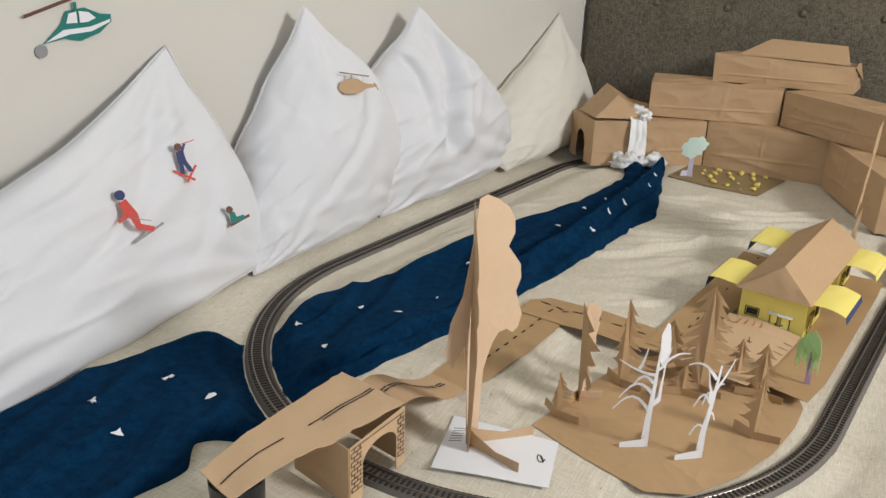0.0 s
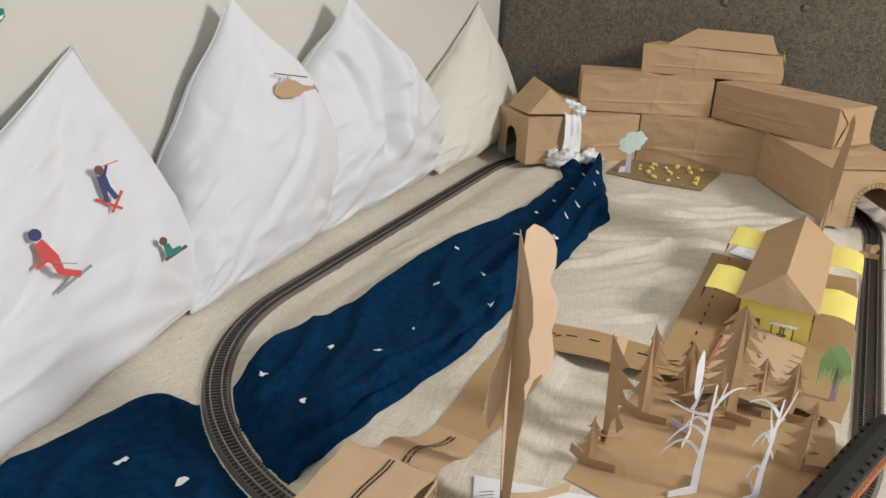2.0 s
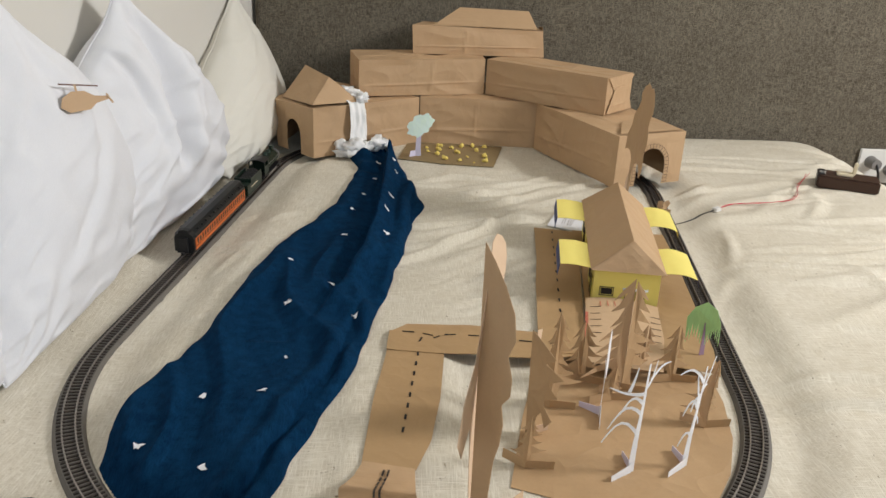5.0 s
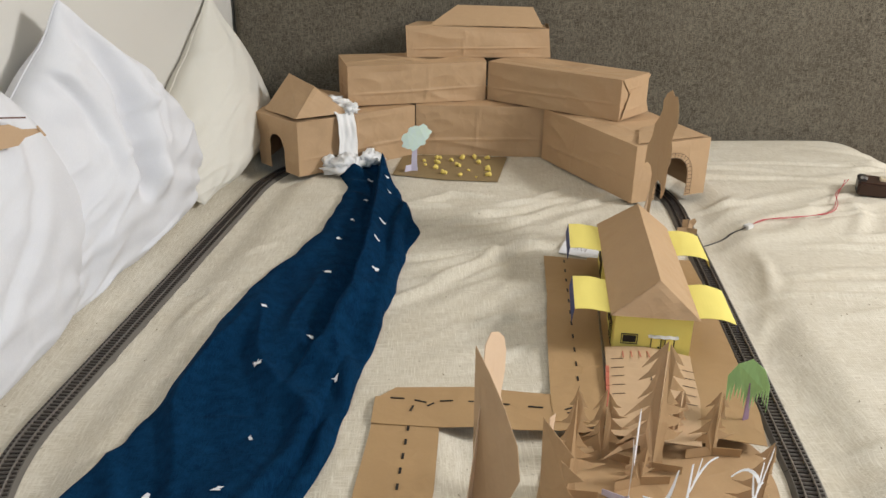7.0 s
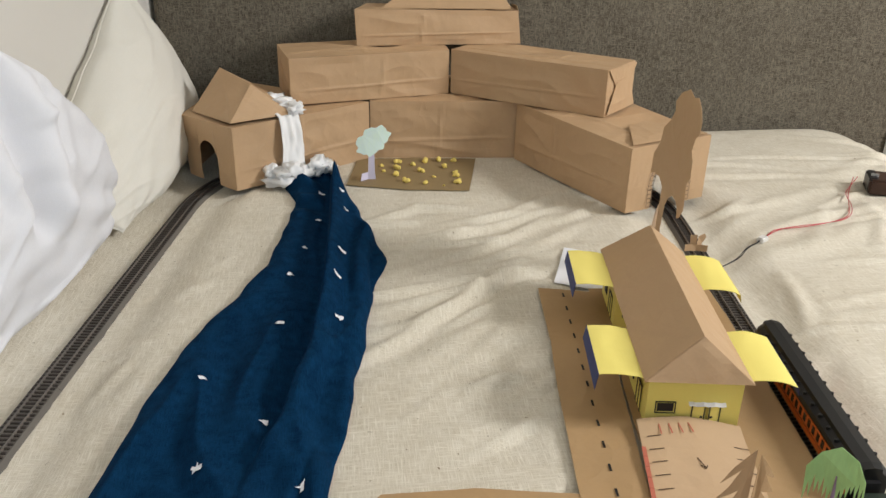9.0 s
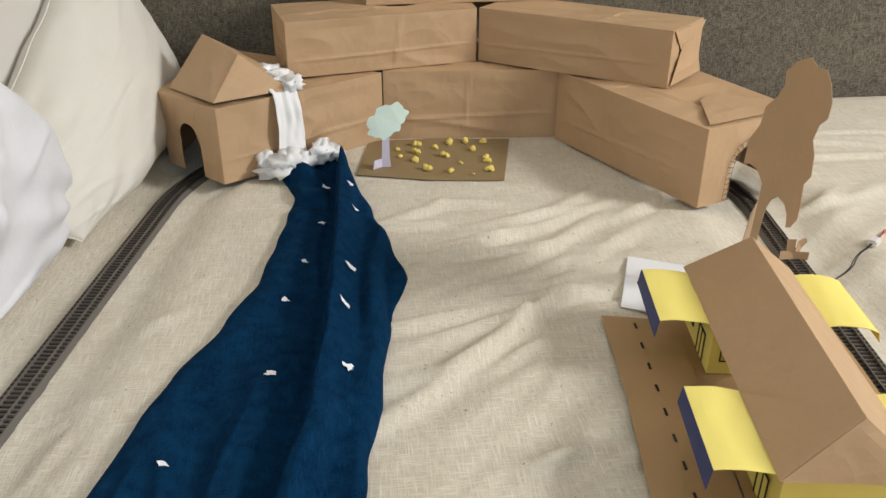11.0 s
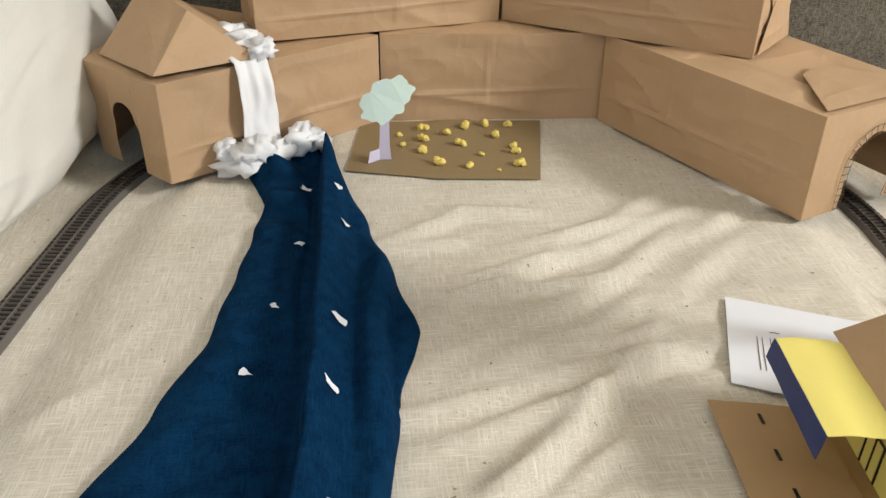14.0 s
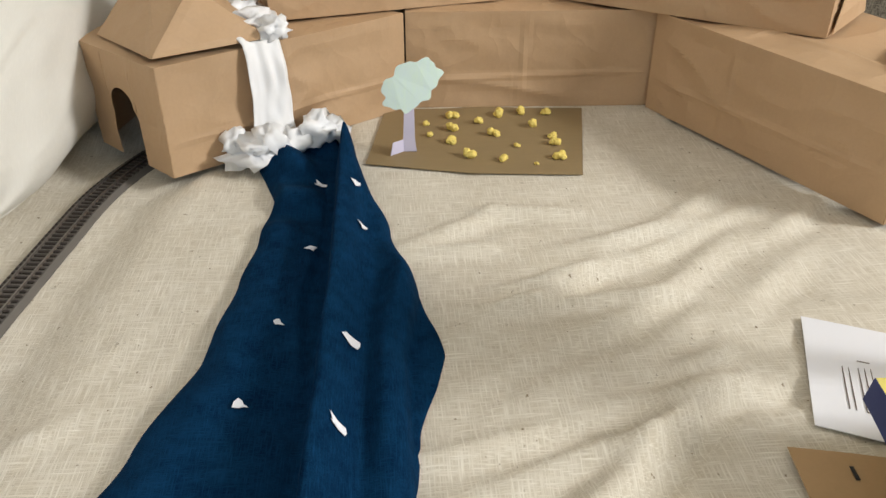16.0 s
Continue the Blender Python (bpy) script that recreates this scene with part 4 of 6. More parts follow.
pencil_mark("red_border", [((0.0355 + 0.020 * k / 6, 0.955 + 0.10 * k / 6), (0.0355 + 0.020 * (k + 1) / 6, 0.955 + 0.10 * (k + 1) / 6)) for k in range(6)], 0.005, RED_PENCIL, "red pencil border")
for i in range(4):
    pencil_mark("red_line", [((0.085 + 0.012 * i, 1.088), (0.082 + 0.013 * i, 1.070))], 0.0015, RED_PENCIL, "red pencil line")
for i in range(5):
    pencil_mark("pencil_line", [((0.048 + 0.004 * i, 0.985 + 0.021 * i), (0.066 + 0.004 * i, 0.986 + 0.021 * i))], 0.0011, BROWN_INK, "thin brown pencil line")
    pencil_mark("pencil_line", [((0.142 + 0.005 * i, 0.965 + 0.021 * i), (0.158 + 0.005 * i, 0.958 + 0.021 * i))], 0.0011, BROWN_INK, "thin brown pencil line")
pencil_mark("drawn_arrow", [((0.11, 1.03), (0.113, 1.012)), ((0.109, 1.018), (0.1135, 1.012)), ((0.1165, 1.0165), (0.113, 1.012))], 0.0012, BROWN_INK, "small pencilled arrow")


def letter(pts, label, mark, lines):
    a, b, c, d = [Vector((*p, 0)) for p in pts]
    lt = thing("letter_sheet", label, "paper sheet", "folded white letters under the trees")
    flat_sheet("sheet", pts, WHITE_PAPER, "", 0.002, 0.002, 20 + pts[0][0], parent=lt)
    zz = paper_z(0.002, 0.002, 20 + pts[0][0])
    at = lambda u, v: tuple((a * (1 - u) * (1 - v) + b * u * (1 - v) + c * u * v + d * (1 - u) * v).xy)
    bm = bmesh.new()
    for u0, v0, u1, v1 in lines:
        strokes(bm, [(at(u0, v0), at(u1, v1))], 0.0007, zz)
    part("printed_lines", bm, BROWN_INK, lt, "small printed lines, too fine to read")
    if mark:
        bm = bmesh.new()
        u0, v0, s = mark
        pts2 = [at(u0 + s * 0.5 * math.cos(t * 0.55 + 0.4) * (1 - t * 0.02), v0 + s * math.sin(t * 0.75)) for t in range(15)]
        strokes(bm, list(zip(pts2, pts2[1:])), 0.0014, zz)
        part("pen_mark", bm, BLACK_INK, lt, "looped black pen mark")


letter([(-0.223, 0.573), (-0.069, 0.589), (-0.044, 0.491), (-0.192, 0.451)], "white letter sheet under the tall paper tree", (0.88, 0.45, 0.075),
       [(0.05, 0.25 + 0.05 * i, 0.16, 0.20 + 0.05 * i) for i in range(6)])
letter([(0.105, 1.621), (0.225, 1.563), (0.178, 1.43), (0.055, 1.489)], "white letter sheet under the second tall paper tree", None,
       [(0.20 + 0.035 * i, 0.38, 0.20 + 0.035 * i, 0.80) for i in range(2)] + [(0.29, 0.36, 0.29, 0.80), (0.36, 0.36, 0.36, 0.80), (0.29, 0.36, 0.36, 0.36), (0.29, 0.80, 0.36, 0.80), (0.325, 0.40, 0.325, 0.76)])


# ---- bridge of card over the track ----
def build_bridge():
    br = thing("bridge", "brown card bridge with an arch and bricks drawn in pencil", "paper bridge")
    BZ = 0.074
    f1, f2, n1, n2 = Vector((-0.352, 0.490, 0)), Vector((-0.236, 0.466, 0)), Vector((-0.372, 0.235, 0)), Vector((-0.300, 0.215, 0))
    bm = bmesh.new()

    def deck(a, b):
        l = f1 * (1 - b) + n1 * b
        r = f2 * (1 - b) + n2 * b
        if b > 0.45:
            r = r + (l - r) * 0.10 * smooth01((b - 0.45) / 0.15)
        p = l * (1 - a) + r * a
        z = BZ + 0.002 * nz(p.x, p.y, 0, 25) - 0.012 * smooth01((b - 0.7) / 0.3) - 0.004 * a * smooth01((b - 0.3) / 0.2)
        return (p.x + 0.003 * nz(p.y, b, 3, 30), p.y, z)
    grid_mesh(bm, 14, 24, deck)
    o = part("deck", bm, KRAFT_LIGHT, br)
    o.modifiers.new("card", "SOLIDIFY").thickness = 0.001
    for off, runs in ((0, ((0, 6), (8, 13))), (0.005, ((0, 5),))):
        for k0, k1 in runs:
            bm = bmesh.new()
            row = [Vector(deck(0.52, 0.02 + 0.96 * k / 13)) + Vector((off, 0, 0.0012)) for k in range(k0, k1 + 1)]
            pair = [(bm.verts.new(p - Vector((0.0009, 0, 0))), bm.verts.new(p + Vector((0.0009, 0, 0)))) for p in row]
            for (p0, p1), (q0, q1) in zip(pair, pair[1:]):
                bm.faces.new((p0, p1, q1, q0))
            o = part("centre_line", bm, BLACK_INK, br, "line drawn in black marker")
            o.modifiers.new("ink", "SOLIDIFY").thickness = 0.0004
    # ramp down to the road
    bm = bmesh.new()
    e1, e2 = Vector((-0.300, 0.655, 0)), Vector((-0.236, 0.642, 0))

    def rampf(a, b):
        l = Vector((-0.315, 0.484, 0)) * (1 - b) + e1 * b
        r = f2 * (1 - b) + e2 * b
        l = l + Vector((-0.012, 0, 0)) * math.sin(b * 3.1)
        p = l * (1 - a) + r * a
        return (p.x, p.y, BZ - 0.001 - (BZ - 0.004) * smooth01(b * 1.05) + 0.002 * nz(p.x, p.y, 1, 30))
    grid_mesh(bm, 8, 20, rampf)
    o = part("ramp", bm, KRAFT, br)
    o.modifiers.new("card", "SOLIDIFY").thickness = 0.001
    bm = bmesh.new()
    for off in (0.0, 0.006):
        for k in range(9):
            a0, a1 = Vector(rampf(0.45, k / 9.5)), Vector(rampf(0.45, (k + 0.8) / 9.5))
            s = Vector((0.0012, 0, 0))
            vs = [bm.verts.new(v + Vector((off, 0, 0.0016))) for v in (a0 - s, a0 + s, a1 + s, a1 - s)]
            bm.faces.new(vs)
    o = part("ramp_line", bm, BLACK_INK, br, "double line drawn in black marker")
    o.modifiers.new("ink", "SOLIDIFY").thickness = 0.0004
    # arch walls: one facing the forest, one behind
    for k, (a, b, mat) in enumerate(((Vector((-0.2445, 0.352, 0)), Vector((-0.2345, 0.463, 0)), KRAFT_LIGHT), (Vector((-0.350, 0.378, 0)), Vector((-0.340, 0.484, 0)), KRAFT))):
        bm = bmesh.new()
        low = Vector((0, 0, -0.016))
        quad_panel(bm, (a + low, b + low, b + Vector((0, 0, BZ - 0.002)), a + Vector((0, 0, BZ - 0.006))), 10, 8, 0.0, k, hole=(0.22, 0.84, 0.55, 0.80))
        o = part("arch_wall", bm, mat, br, "card arch wall with pencilled bricks" if k == 0 else "")
        o.modifiers.new("card", "SOLIDIFY").thickness = 0.0012
        if k:
            continue
        d = b - a
        out = Vector((d.y, -d.x, 0)).normalized() * 0.0022
        bm = bmesh.new()

        def line(u0, v0, u1, v1, w=0.0006):
            p, q = a + d * u0 + Vector((0, 0, v0 * BZ)) + out, a + d * u1 + Vector((0, 0, v1 * BZ)) + out
            s = (q - p).cross(out).normalized() * w
            bm.faces.new([bm.verts.new(v) for v in (p - s, p + s, q + s, q - s)])
        for row in range(11):
            z = 0.03 + row * 0.085
            for lo, hi in ((0.02, 0.20), (0.86, 0.98)) if z < 0.80 else ((0.02, 0.98),):
                line(lo, z, hi, z)
                x = lo + (0.05 if row % 2 else 0.0)
                while x < hi:
                    if z + 0.085 < 0.93:
                        line(x, z, x, z + 0.085)
                    x += 0.10
        o = part("drawn_bricks", bm, BROWN_INK, br, "brick courses drawn in brown pencil")
        o.modifiers.new("ink", "SOLIDIFY").thickness = 0.0003
    # end panels under the deck
    for a, b in (((-0.2445, 0.352), (-0.350, 0.378)), ((-0.2345, 0.463), (-0.340, 0.484))):
        bm = bmesh.new()
        a, b = Vector((*a, 0)), Vector((*b, 0))
        low = Vector((0, 0, -0.016))
        quad_panel(bm, (a + low, b + low, b + Vector((0, 0, BZ - 0.003)), a + Vector((0, 0, BZ - 0.006))), 8, 6, 0.002, 3)
        o = part("side_panel", bm, KRAFT, br)
        o.modifiers.new("card", "SOLIDIFY").thickness = 0.0012
    # dark tin under the free end of the deck
    bm = bmesh.new()
    cyl(bm, Matrix.Translation((-0.338, 0.258, 0.0275)), 0.031, 0.055, 36, 0.033)
    bmesh.ops.bevel(bm, geom=[e for e in bm.edges if abs(e.verts[0].co.z - e.verts[1].co.z) < 1e-5 and e.calc_length() < 0.01], offset=0.002, segments=2, affect="EDGES")
    solo("tin", bm, DARK_TIN, "small black tin propping up the end of the bridge", "tin", smooth=False)


DARK_TIN = material("black_painted_tin", (0.02, 0.02, 0.022), 0.3, var=0.2, scale=30, bump=0.03)
build_bridge()


# ---- trees cut from folded paper ----
def conifer_half(h, w, teeth, seed):
    """Half outline (r, z) of a toothed conifer, from the tip down to the trunk's foot."""
    q = random.Random(seed)
    pts = [(0.0, h)]
    for i in range(teeth):
        k = (i + 1) / teeth
        z = h * (1 - 0.80 * k ** 0.9)
        r = w * (0.30 + 0.75 * k) * q.uniform(0.75, 1.2)
        drop = q.uniform(0.02, 0.07) * h
        pts.append((r * 0.62, z + 0.035 * h - drop * 0.2))
        pts.append((r, z - drop))
        pts.append((r * 0.55, z - drop * 0.15 - 0.008 * h))
        pts.append((max(w * 0.16, r * 0.26), z + 0.012 * h))
    pts.append((w * 0.24, h * 0.13))
    pts.append((w * 0.27, 0.0))
    pts.append((0.0, 0.0))
    return pts


def round_half(h, w, trunk, seed, start=0.45):
    """Half outline of a broad-leaved tree with a wavy crown."""
    q = random.Random(seed)
    pts = [(0.0, h)]
    n = 12
    for i in range(1, n):
        k = i / n
        z = h * (1 - (1 - start) * k)
        r = w * math.sin(math.pi * (0.12 + 0.80 * k)) ** 0.6 * (0.86 + 0.22 * math.sin(i * 2.1 + seed)) * q.uniform(0.92, 1.06)
        pts.append((r, z))
    pts += [(w * 0.8, h * (start - 0.05)), (w * 0.62, h * (start - 0.13)), (w * 0.45, h * start), (trunk * 1.2, h * (start - 0.06)), (trunk, 0.0), (0.0, 0.0)]
    return pts


def folded_tree(name, at, d1, d2, half1, half2, mat, label, mat2=None, feet=0.035, fw=0.014, group="paper trees of the forest", curl=0.15, category="paper tree", lean=(0, 0)):
    """Two leaves of one folded sheet, standing on bent tabs."""
    tr = thing(name, label, category, group, at=Matrix.Translation(at))
    for d, half, mt, nm in ((d1, half1, mat, "leaf"), (d2, half2, mat2 or mat, "leaf")):
        if not half:
            continue
        ang = math.radians(d)
        m = Matrix.Rotation(ang, 4, "Z")
        hmax = max(p[1] for p in half)
        wmax = max(p[0] for p in half)

        def bend(c, s=curl):
            k = c.z / hmax
            return (c.x * math.cos(s * c.x / wmax) + lean[0] * k * k, c.y + s * c.x * c.x / max(wmax, 1e-4) + 0.004 * math.sin(k * 5) + lean[1] * k * k, c.z)
        bm = bmesh.new()
        slab(bm, half, 0.0006, m, bend)
        leaf = part(nm, bm, mt, tr)
        if feet:
            bm = bmesh.new()
            f = Matrix.Rotation(ang + (0.5 if d > 90 else -0.5), 4, "Z")
            r = bmesh.ops.create_cube(bm, size=1, matrix=f @ Matrix.Translation((feet / 2, 0, 0.0005 + fw * 0.45)) @ Matrix.Rotation(0.12, 4, "X") @ Matrix.Diagonal((feet, 0.0007, fw * 0.9, 1)))
            part("foot_tab", bm, mt, tr)
    return tr


def ground_at(x, y, z=None):
    return (x, y, GROUND_Z(x, y) if z is None else z)


# tall broad-leaved trees
T1a = [(0.0, 0.350), (0.012, 0.354), (0.030, 0.345), (0.050, 0.330), (0.062, 0.312), (0.064, 0.292), (0.054, 0.276), (0.066, 0.262), (0.082, 0.243), (0.086, 0.222), (0.078, 0.205), (0.086, 0.186), (0.096, 0.165), (0.090, 0.146),
       (0.078, 0.142), (0.066, 0.152), (0.050, 0.152), (0.040, 0.140), (0.032, 0.122), (0.026, 0.105), (0.022, 0.06), (0.018, 0.0), (-0.002, 0.0), (-0.002, 0.10), (-0.008, 0.150), (-0.026, 0.122), (-0.038, 0.145),
       (-0.032, 0.190), (-0.016, 0.225), (-0.010, 0.27), (-0.004, 0.31)]
T1b = [(0.0, 0.350), (0.018, 0.336), (0.034, 0.318), (0.047, 0.295), (0.050, 0.268), (0.041, 0.247), (0.047, 0.226), (0.045, 0.205), (0.034, 0.190), (0.037, 0.168), (0.033, 0.142), (0.026, 0.118), (0.022, 0.06), (0.020, 0.0), (0.0, 0.0)]
# Light is painted into the leaves: lit one pale, shaded one plain brown
folded_tree("tall_paper_tree", (-0.175, 0.520, 0.0035), 66, -61, [(x * 1.02, z) for x, z in T1a], T1b, KRAFT_LIT, "tall folded brown paper tree standing on a letter", KRAFT, feet=0, curl=0.1)
# Tabs toned the same way: shaded one brown, lit one lighter
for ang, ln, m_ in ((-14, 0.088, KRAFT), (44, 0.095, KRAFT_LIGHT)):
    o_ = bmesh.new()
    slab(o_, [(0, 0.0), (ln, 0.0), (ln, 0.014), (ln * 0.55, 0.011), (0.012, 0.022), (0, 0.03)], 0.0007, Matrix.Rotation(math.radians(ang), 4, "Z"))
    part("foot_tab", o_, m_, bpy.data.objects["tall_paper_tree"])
TT = [(-0.050, 0.326), (-0.019, 0.313), (-0.001, 0.296), (-0.004, 0.281), (0.007, 0.264), (0.028, 0.245), (0.031, 0.220), (0.048, 0.195), (0.047, 0.161), (0.033, 0.168), (0.011, 0.168), (-0.007, 0.157),
      (-0.008, 0.137), (-0.005, 0.087), (0.000, 0.0), (-0.022, 0.0), (-0.024, 0.092), (-0.029, 0.132), (-0.037, 0.148), (-0.051, 0.159), (-0.070, 0.158), (-0.082, 0.150), (-0.086, 0.135), (-0.096, 0.140),
      (-0.108, 0.156), (-0.105, 0.178), (-0.101, 0.196), (-0.112, 0.210), (-0.106, 0.233), (-0.094, 0.246), (-0.100, 0.265), (-0.114, 0.277), (-0.115, 0.295), (-0.105, 0.311), (-0.089, 0.323), (-0.071, 0.319)]
# Narrow second leaf is paler: its lit side put into the colour
folded_tree("tall_paper_tree", (0.231, 1.525, -0.003), 90, 150, TT, [(0, 0.13), (0.006, 0.11), (0.011, 0.06), (0.014, 0.0), (0, 0.0)], KRAFT, "tall brown paper tree leaning over the station roof", KRAFT_LIT, feet=0, curl=0.02)
for ang, ln in ((150, 0.040), (60, 0.03)):
    o_ = bmesh.new()
    slab(o_, [(0, 0.0), (ln, 0.0), (ln, 0.014), (ln * 0.55, 0.012), (0.012, 0.022), (0, 0.03)], 0.0007, Matrix.Rotation(math.radians(ang), 4, "Z"))
    part("foot_tab", o_, KRAFT, bpy.data.objects["tall_paper_tree.001"])
folded_tree("paper_stump", (0.338, 1.595, 0.0), 10, 150, [(0, 0.03), (0.012, 0.034), (0.02, 0.025), (0.016, 0.012), (0.008, 0), (0, 0)], [(0, 0.03), (0.012, 0.028), (0.01, 0), (0, 0)], KRAFT, "small brown paper shrub by the track", feet=0.02)
# forest
T2 = round_half(0.158, 0.046, 0.012, 2, 0.30)
# One sheet in two tones: lit leaf pale, shaded leaf golden
folded_tree("paper_tree", ground_at(-0.088, 0.712), 52, -70, T2, [(x * 0.95, z) for x, z in T2], KRAFT_LIT, "brown folded paper tree with a rounded crown", KRAFT_GOLD, curl=0.5)
folded_tree("paper_conifer", ground_at(-0.096, 0.645), 25, 110, conifer_half(0.076, 0.034, 4, 1), conifer_half(0.076, 0.026, 3, 2), KRAFT_GOLD, "small brown folded paper conifer")
folded_tree("paper_conifer", ground_at(-0.045, 0.780), 20, 112, conifer_half(0.150, 0.046, 6, 3), conifer_half(0.150, 0.036, 5, 4), KRAFT_GOLD, "brown folded paper conifer with toothed edges")
folded_tree("paper_conifer", ground_at(0.066, 0.828), 12, 165, conifer_half(0.176, 0.058, 7, 5), conifer_half(0.176, 0.060, 7, 6), KRAFT_GOLD, "large golden brown folded paper conifer with long teeth", KRAFT, curl=0.45)
folded_tree("paper_conifer", ground_at(0.010, 0.852), 5, 175, conifer_half(0.098, 0.042, 4, 7), conifer_half(0.098, 0.040, 4, 8), KRAFT_GOLD, "spreading brown folded paper conifer")
folded_tree("paper_conifer", ground_at(0.148, 0.855), 20, 160, conifer_half(0.092, 0.034, 4, 9), conifer_half(0.092, 0.034, 4, 10), KRAFT_GOLD, "brown folded paper conifer beside the forecourt")
folded_tree("paper_conifer", ground_at(0.110, 0.880), 20, 160, conifer_half(0.080, 0.032, 4, 12), conifer_half(0.080, 0.030, 4, 13), KRAFT, "dark brown folded paper conifer behind the others")
folded_tree("paper_conifer", ground_at(0.160, 0.738), 35, 120, conifer_half(0.105, 0.030, 4, 14), conifer_half(0.105, 0.034, 4, 15), KRAFT_GOLD, "brown folded paper conifer near the track", KRAFT)
folded_tree("paper_conifer", ground_at(0.045, 0.800), 30, 170, conifer_half(0.055, 0.030, 3, 16), conifer_half(0.050, 0.030, 3, 17), KRAFT_GOLD, "low brown folded paper shrub")


# white bare trees: trunk with curved branches, cut from paper
def branch(bm, pts, w0, w1, m):
    n = len(pts)
    left, right = [], []
    for i, p in enumerate(pts):
        a = Vector(pts[max(0, i - 1)])
        b = Vector(pts[min(n - 1, i + 1)])
        d = (b - a).normalized()
        w = w0 + (w1 - w0) * i / (n - 1)
        s = Vector((-d.y, d.x)) * w / 2
        left.append((p[0] + s.x, p[1] + s.y))
        right.append((p[0] - s.x, p[1] - s.y))
    slab(bm, left + right[::-1], 0.0006, m, lambda c: (c.x, c.y + 0.25 * abs(c.x) - 1.2 * c.x * c.x, c.z))


def curve_pts(x0, z0, x1, z1, bow, n=7):
    out = []
    for i in range(n):
        k = i / (n - 1)
        out.append((x0 + (x1 - x0) * k, z0 + (z1 - z0) * k + bow * math.sin(math.pi * k)))
    return out


def bare_tree(at, turn, h, arms, mat, label, foot=0.034, crown=None, lean=0.0):
    tr = thing("bare_paper_tree", label, "paper tree", "white paper trees", at=Matrix.Translation(at) @ Matrix.Rotation(math.radians(turn), 4, "Z"))
    bm = bmesh.new()
    branch(bm, [(0, 0), (0.001, h * 0.3), (0.004 + lean * 0.5, h * 0.62), (0.006 + lean, h)], 0.0105, 0.0025, Matrix())
    part("trunk", bm, mat, tr)
    for a in arms:
        bm = bmesh.new()
        branch(bm, curve_pts(*a), 0.0048, 0.0012, Matrix())
        part("branch", bm, mat, tr)
    if crown:
        bm = bmesh.new()
        slab(bm, crown, 0.0006, Matrix.Translation((0, -0.0008, 0)))
        part("crown", bm, mat, tr)
    for s, rot in ((-1, 8), (1, 70)):
        bm = bmesh.new()
        slab(bm, [(0, 0), (s * foot, 0.0), (s * foot, 0.008), (s * 0.006, 0.012), (0, 0.016)], 0.0007, Matrix.Rotation(math.radians(rot), 4, "Z"))
        part("foot_tab", bm, mat if s < 0 else LILAC_PAPER, tr)
    return tr


bare_tree(ground_at(0.034, 0.640), 25, 0.152, [(0.002, 0.055, -0.046, 0.052, 0.022), (0.002, 0.085, -0.040, 0.070, 0.018), (0.003, 0.112, -0.044, 0.128, -0.004), (-0.018, 0.118, -0.010, 0.150, -0.004),
                                               (0.004, 0.12, 0.020, 0.152, -0.01), (0.012, 0.128, 0.046, 0.142, 0.006), (0.002, 0.10, -0.026, 0.088, 0.014)], WHITE_PAPER, "white bare paper tree with curved branches")
bare_tree(ground_at(0.105, 0.652), 30, 0.140, [(0.002, 0.045, -0.016, 0.034, 0.012), (0.004, 0.085, -0.016, 0.078, 0.016), (0.005, 0.085, -0.006, 0.082, 0.018), (0.006, 0.10, 0.030, 0.148, -0.004), (0.006, 0.098, -0.004, 0.132, -0.008),
                                               (0.004, 0.095, 0.020, 0.112, 0.006), (0.003, 0.062, 0.014, 0.058, 0.010), (0.008, 0.12, -0.03, 0.138, 0.012)], WHITE_PAPER, "white bare paper tree with forked twigs", lean=0.006)
bare_tree(ground_at(0.022, 0.762), 68, 0.080, [(0.002, 0.05, 0.02, 0.078, 0.004)], WHITE_PAPER, "white paper tree with a slim oval crown",
          crown=[(-0.004, 0.06), (-0.013, 0.075), (-0.016, 0.095), (-0.0175, 0.118), (-0.011, 0.128), (-0.005, 0.135), (0.001, 0.128), (0.007, 0.105), (0.009, 0.085), (0.006, 0.066), (0.001, 0.058)])

# green trees
palm = thing("palm_tree", "green pencilled paper palm with a mauve trunk", "paper tree", "coloured paper trees", at=pose(0.208, 0.908, -0.001, 0, 0, 18))
q = random.Random(8)
for rot, w in ((110, 0.029),):
    pts = [(-w * 0.98, 0.058)]
    for i in range(1, 28):
        k = i / 28
        pts.append((-w + 2 * w * k, (0.048 if i % 2 else 0.068) - 0.026 * max(0.0, 2 * k - 1) ** 2 + 0.010 * math.sin(k * 9) + q.uniform(-0.005, 0.005)))
    pts += [(w * 1.02, 0.075), (w * 0.7, 0.095), (w * 0.15, 0.108), (-w * 0.5, 0.102), (-w * 0.9, 0.085)]
    bm = bmesh.new()
    slab(bm, pts, 0.0006, Matrix.Rotation(math.radians(rot), 4, "Z"), lambda c: (c.x, c.y + 9 * c.x * c.x, c.z))
    part("fronds", bm, GREEN_PENCIL, palm, "fringed green fronds")
bm = bmesh.new()
slab(bm, [(-0.005, 0), (0.006, 0), (0.004, 0.03), (0.004, 0.075), (-0.004, 0.075), (-0.004, 0.03)], 0.0008)
part("trunk", bm, PURPLE_PENCIL, palm, "mauve pencilled trunk")
bm = bmesh.new()
slab(bm, [(0.0, 0), (0.018, 0), (0.016, 0.014), (0.0, 0.014)], 0.0008, Matrix.Rotation(0.9, 4, "Z"))
part("foot_tab", bm, WHITE_PAPER, palm)

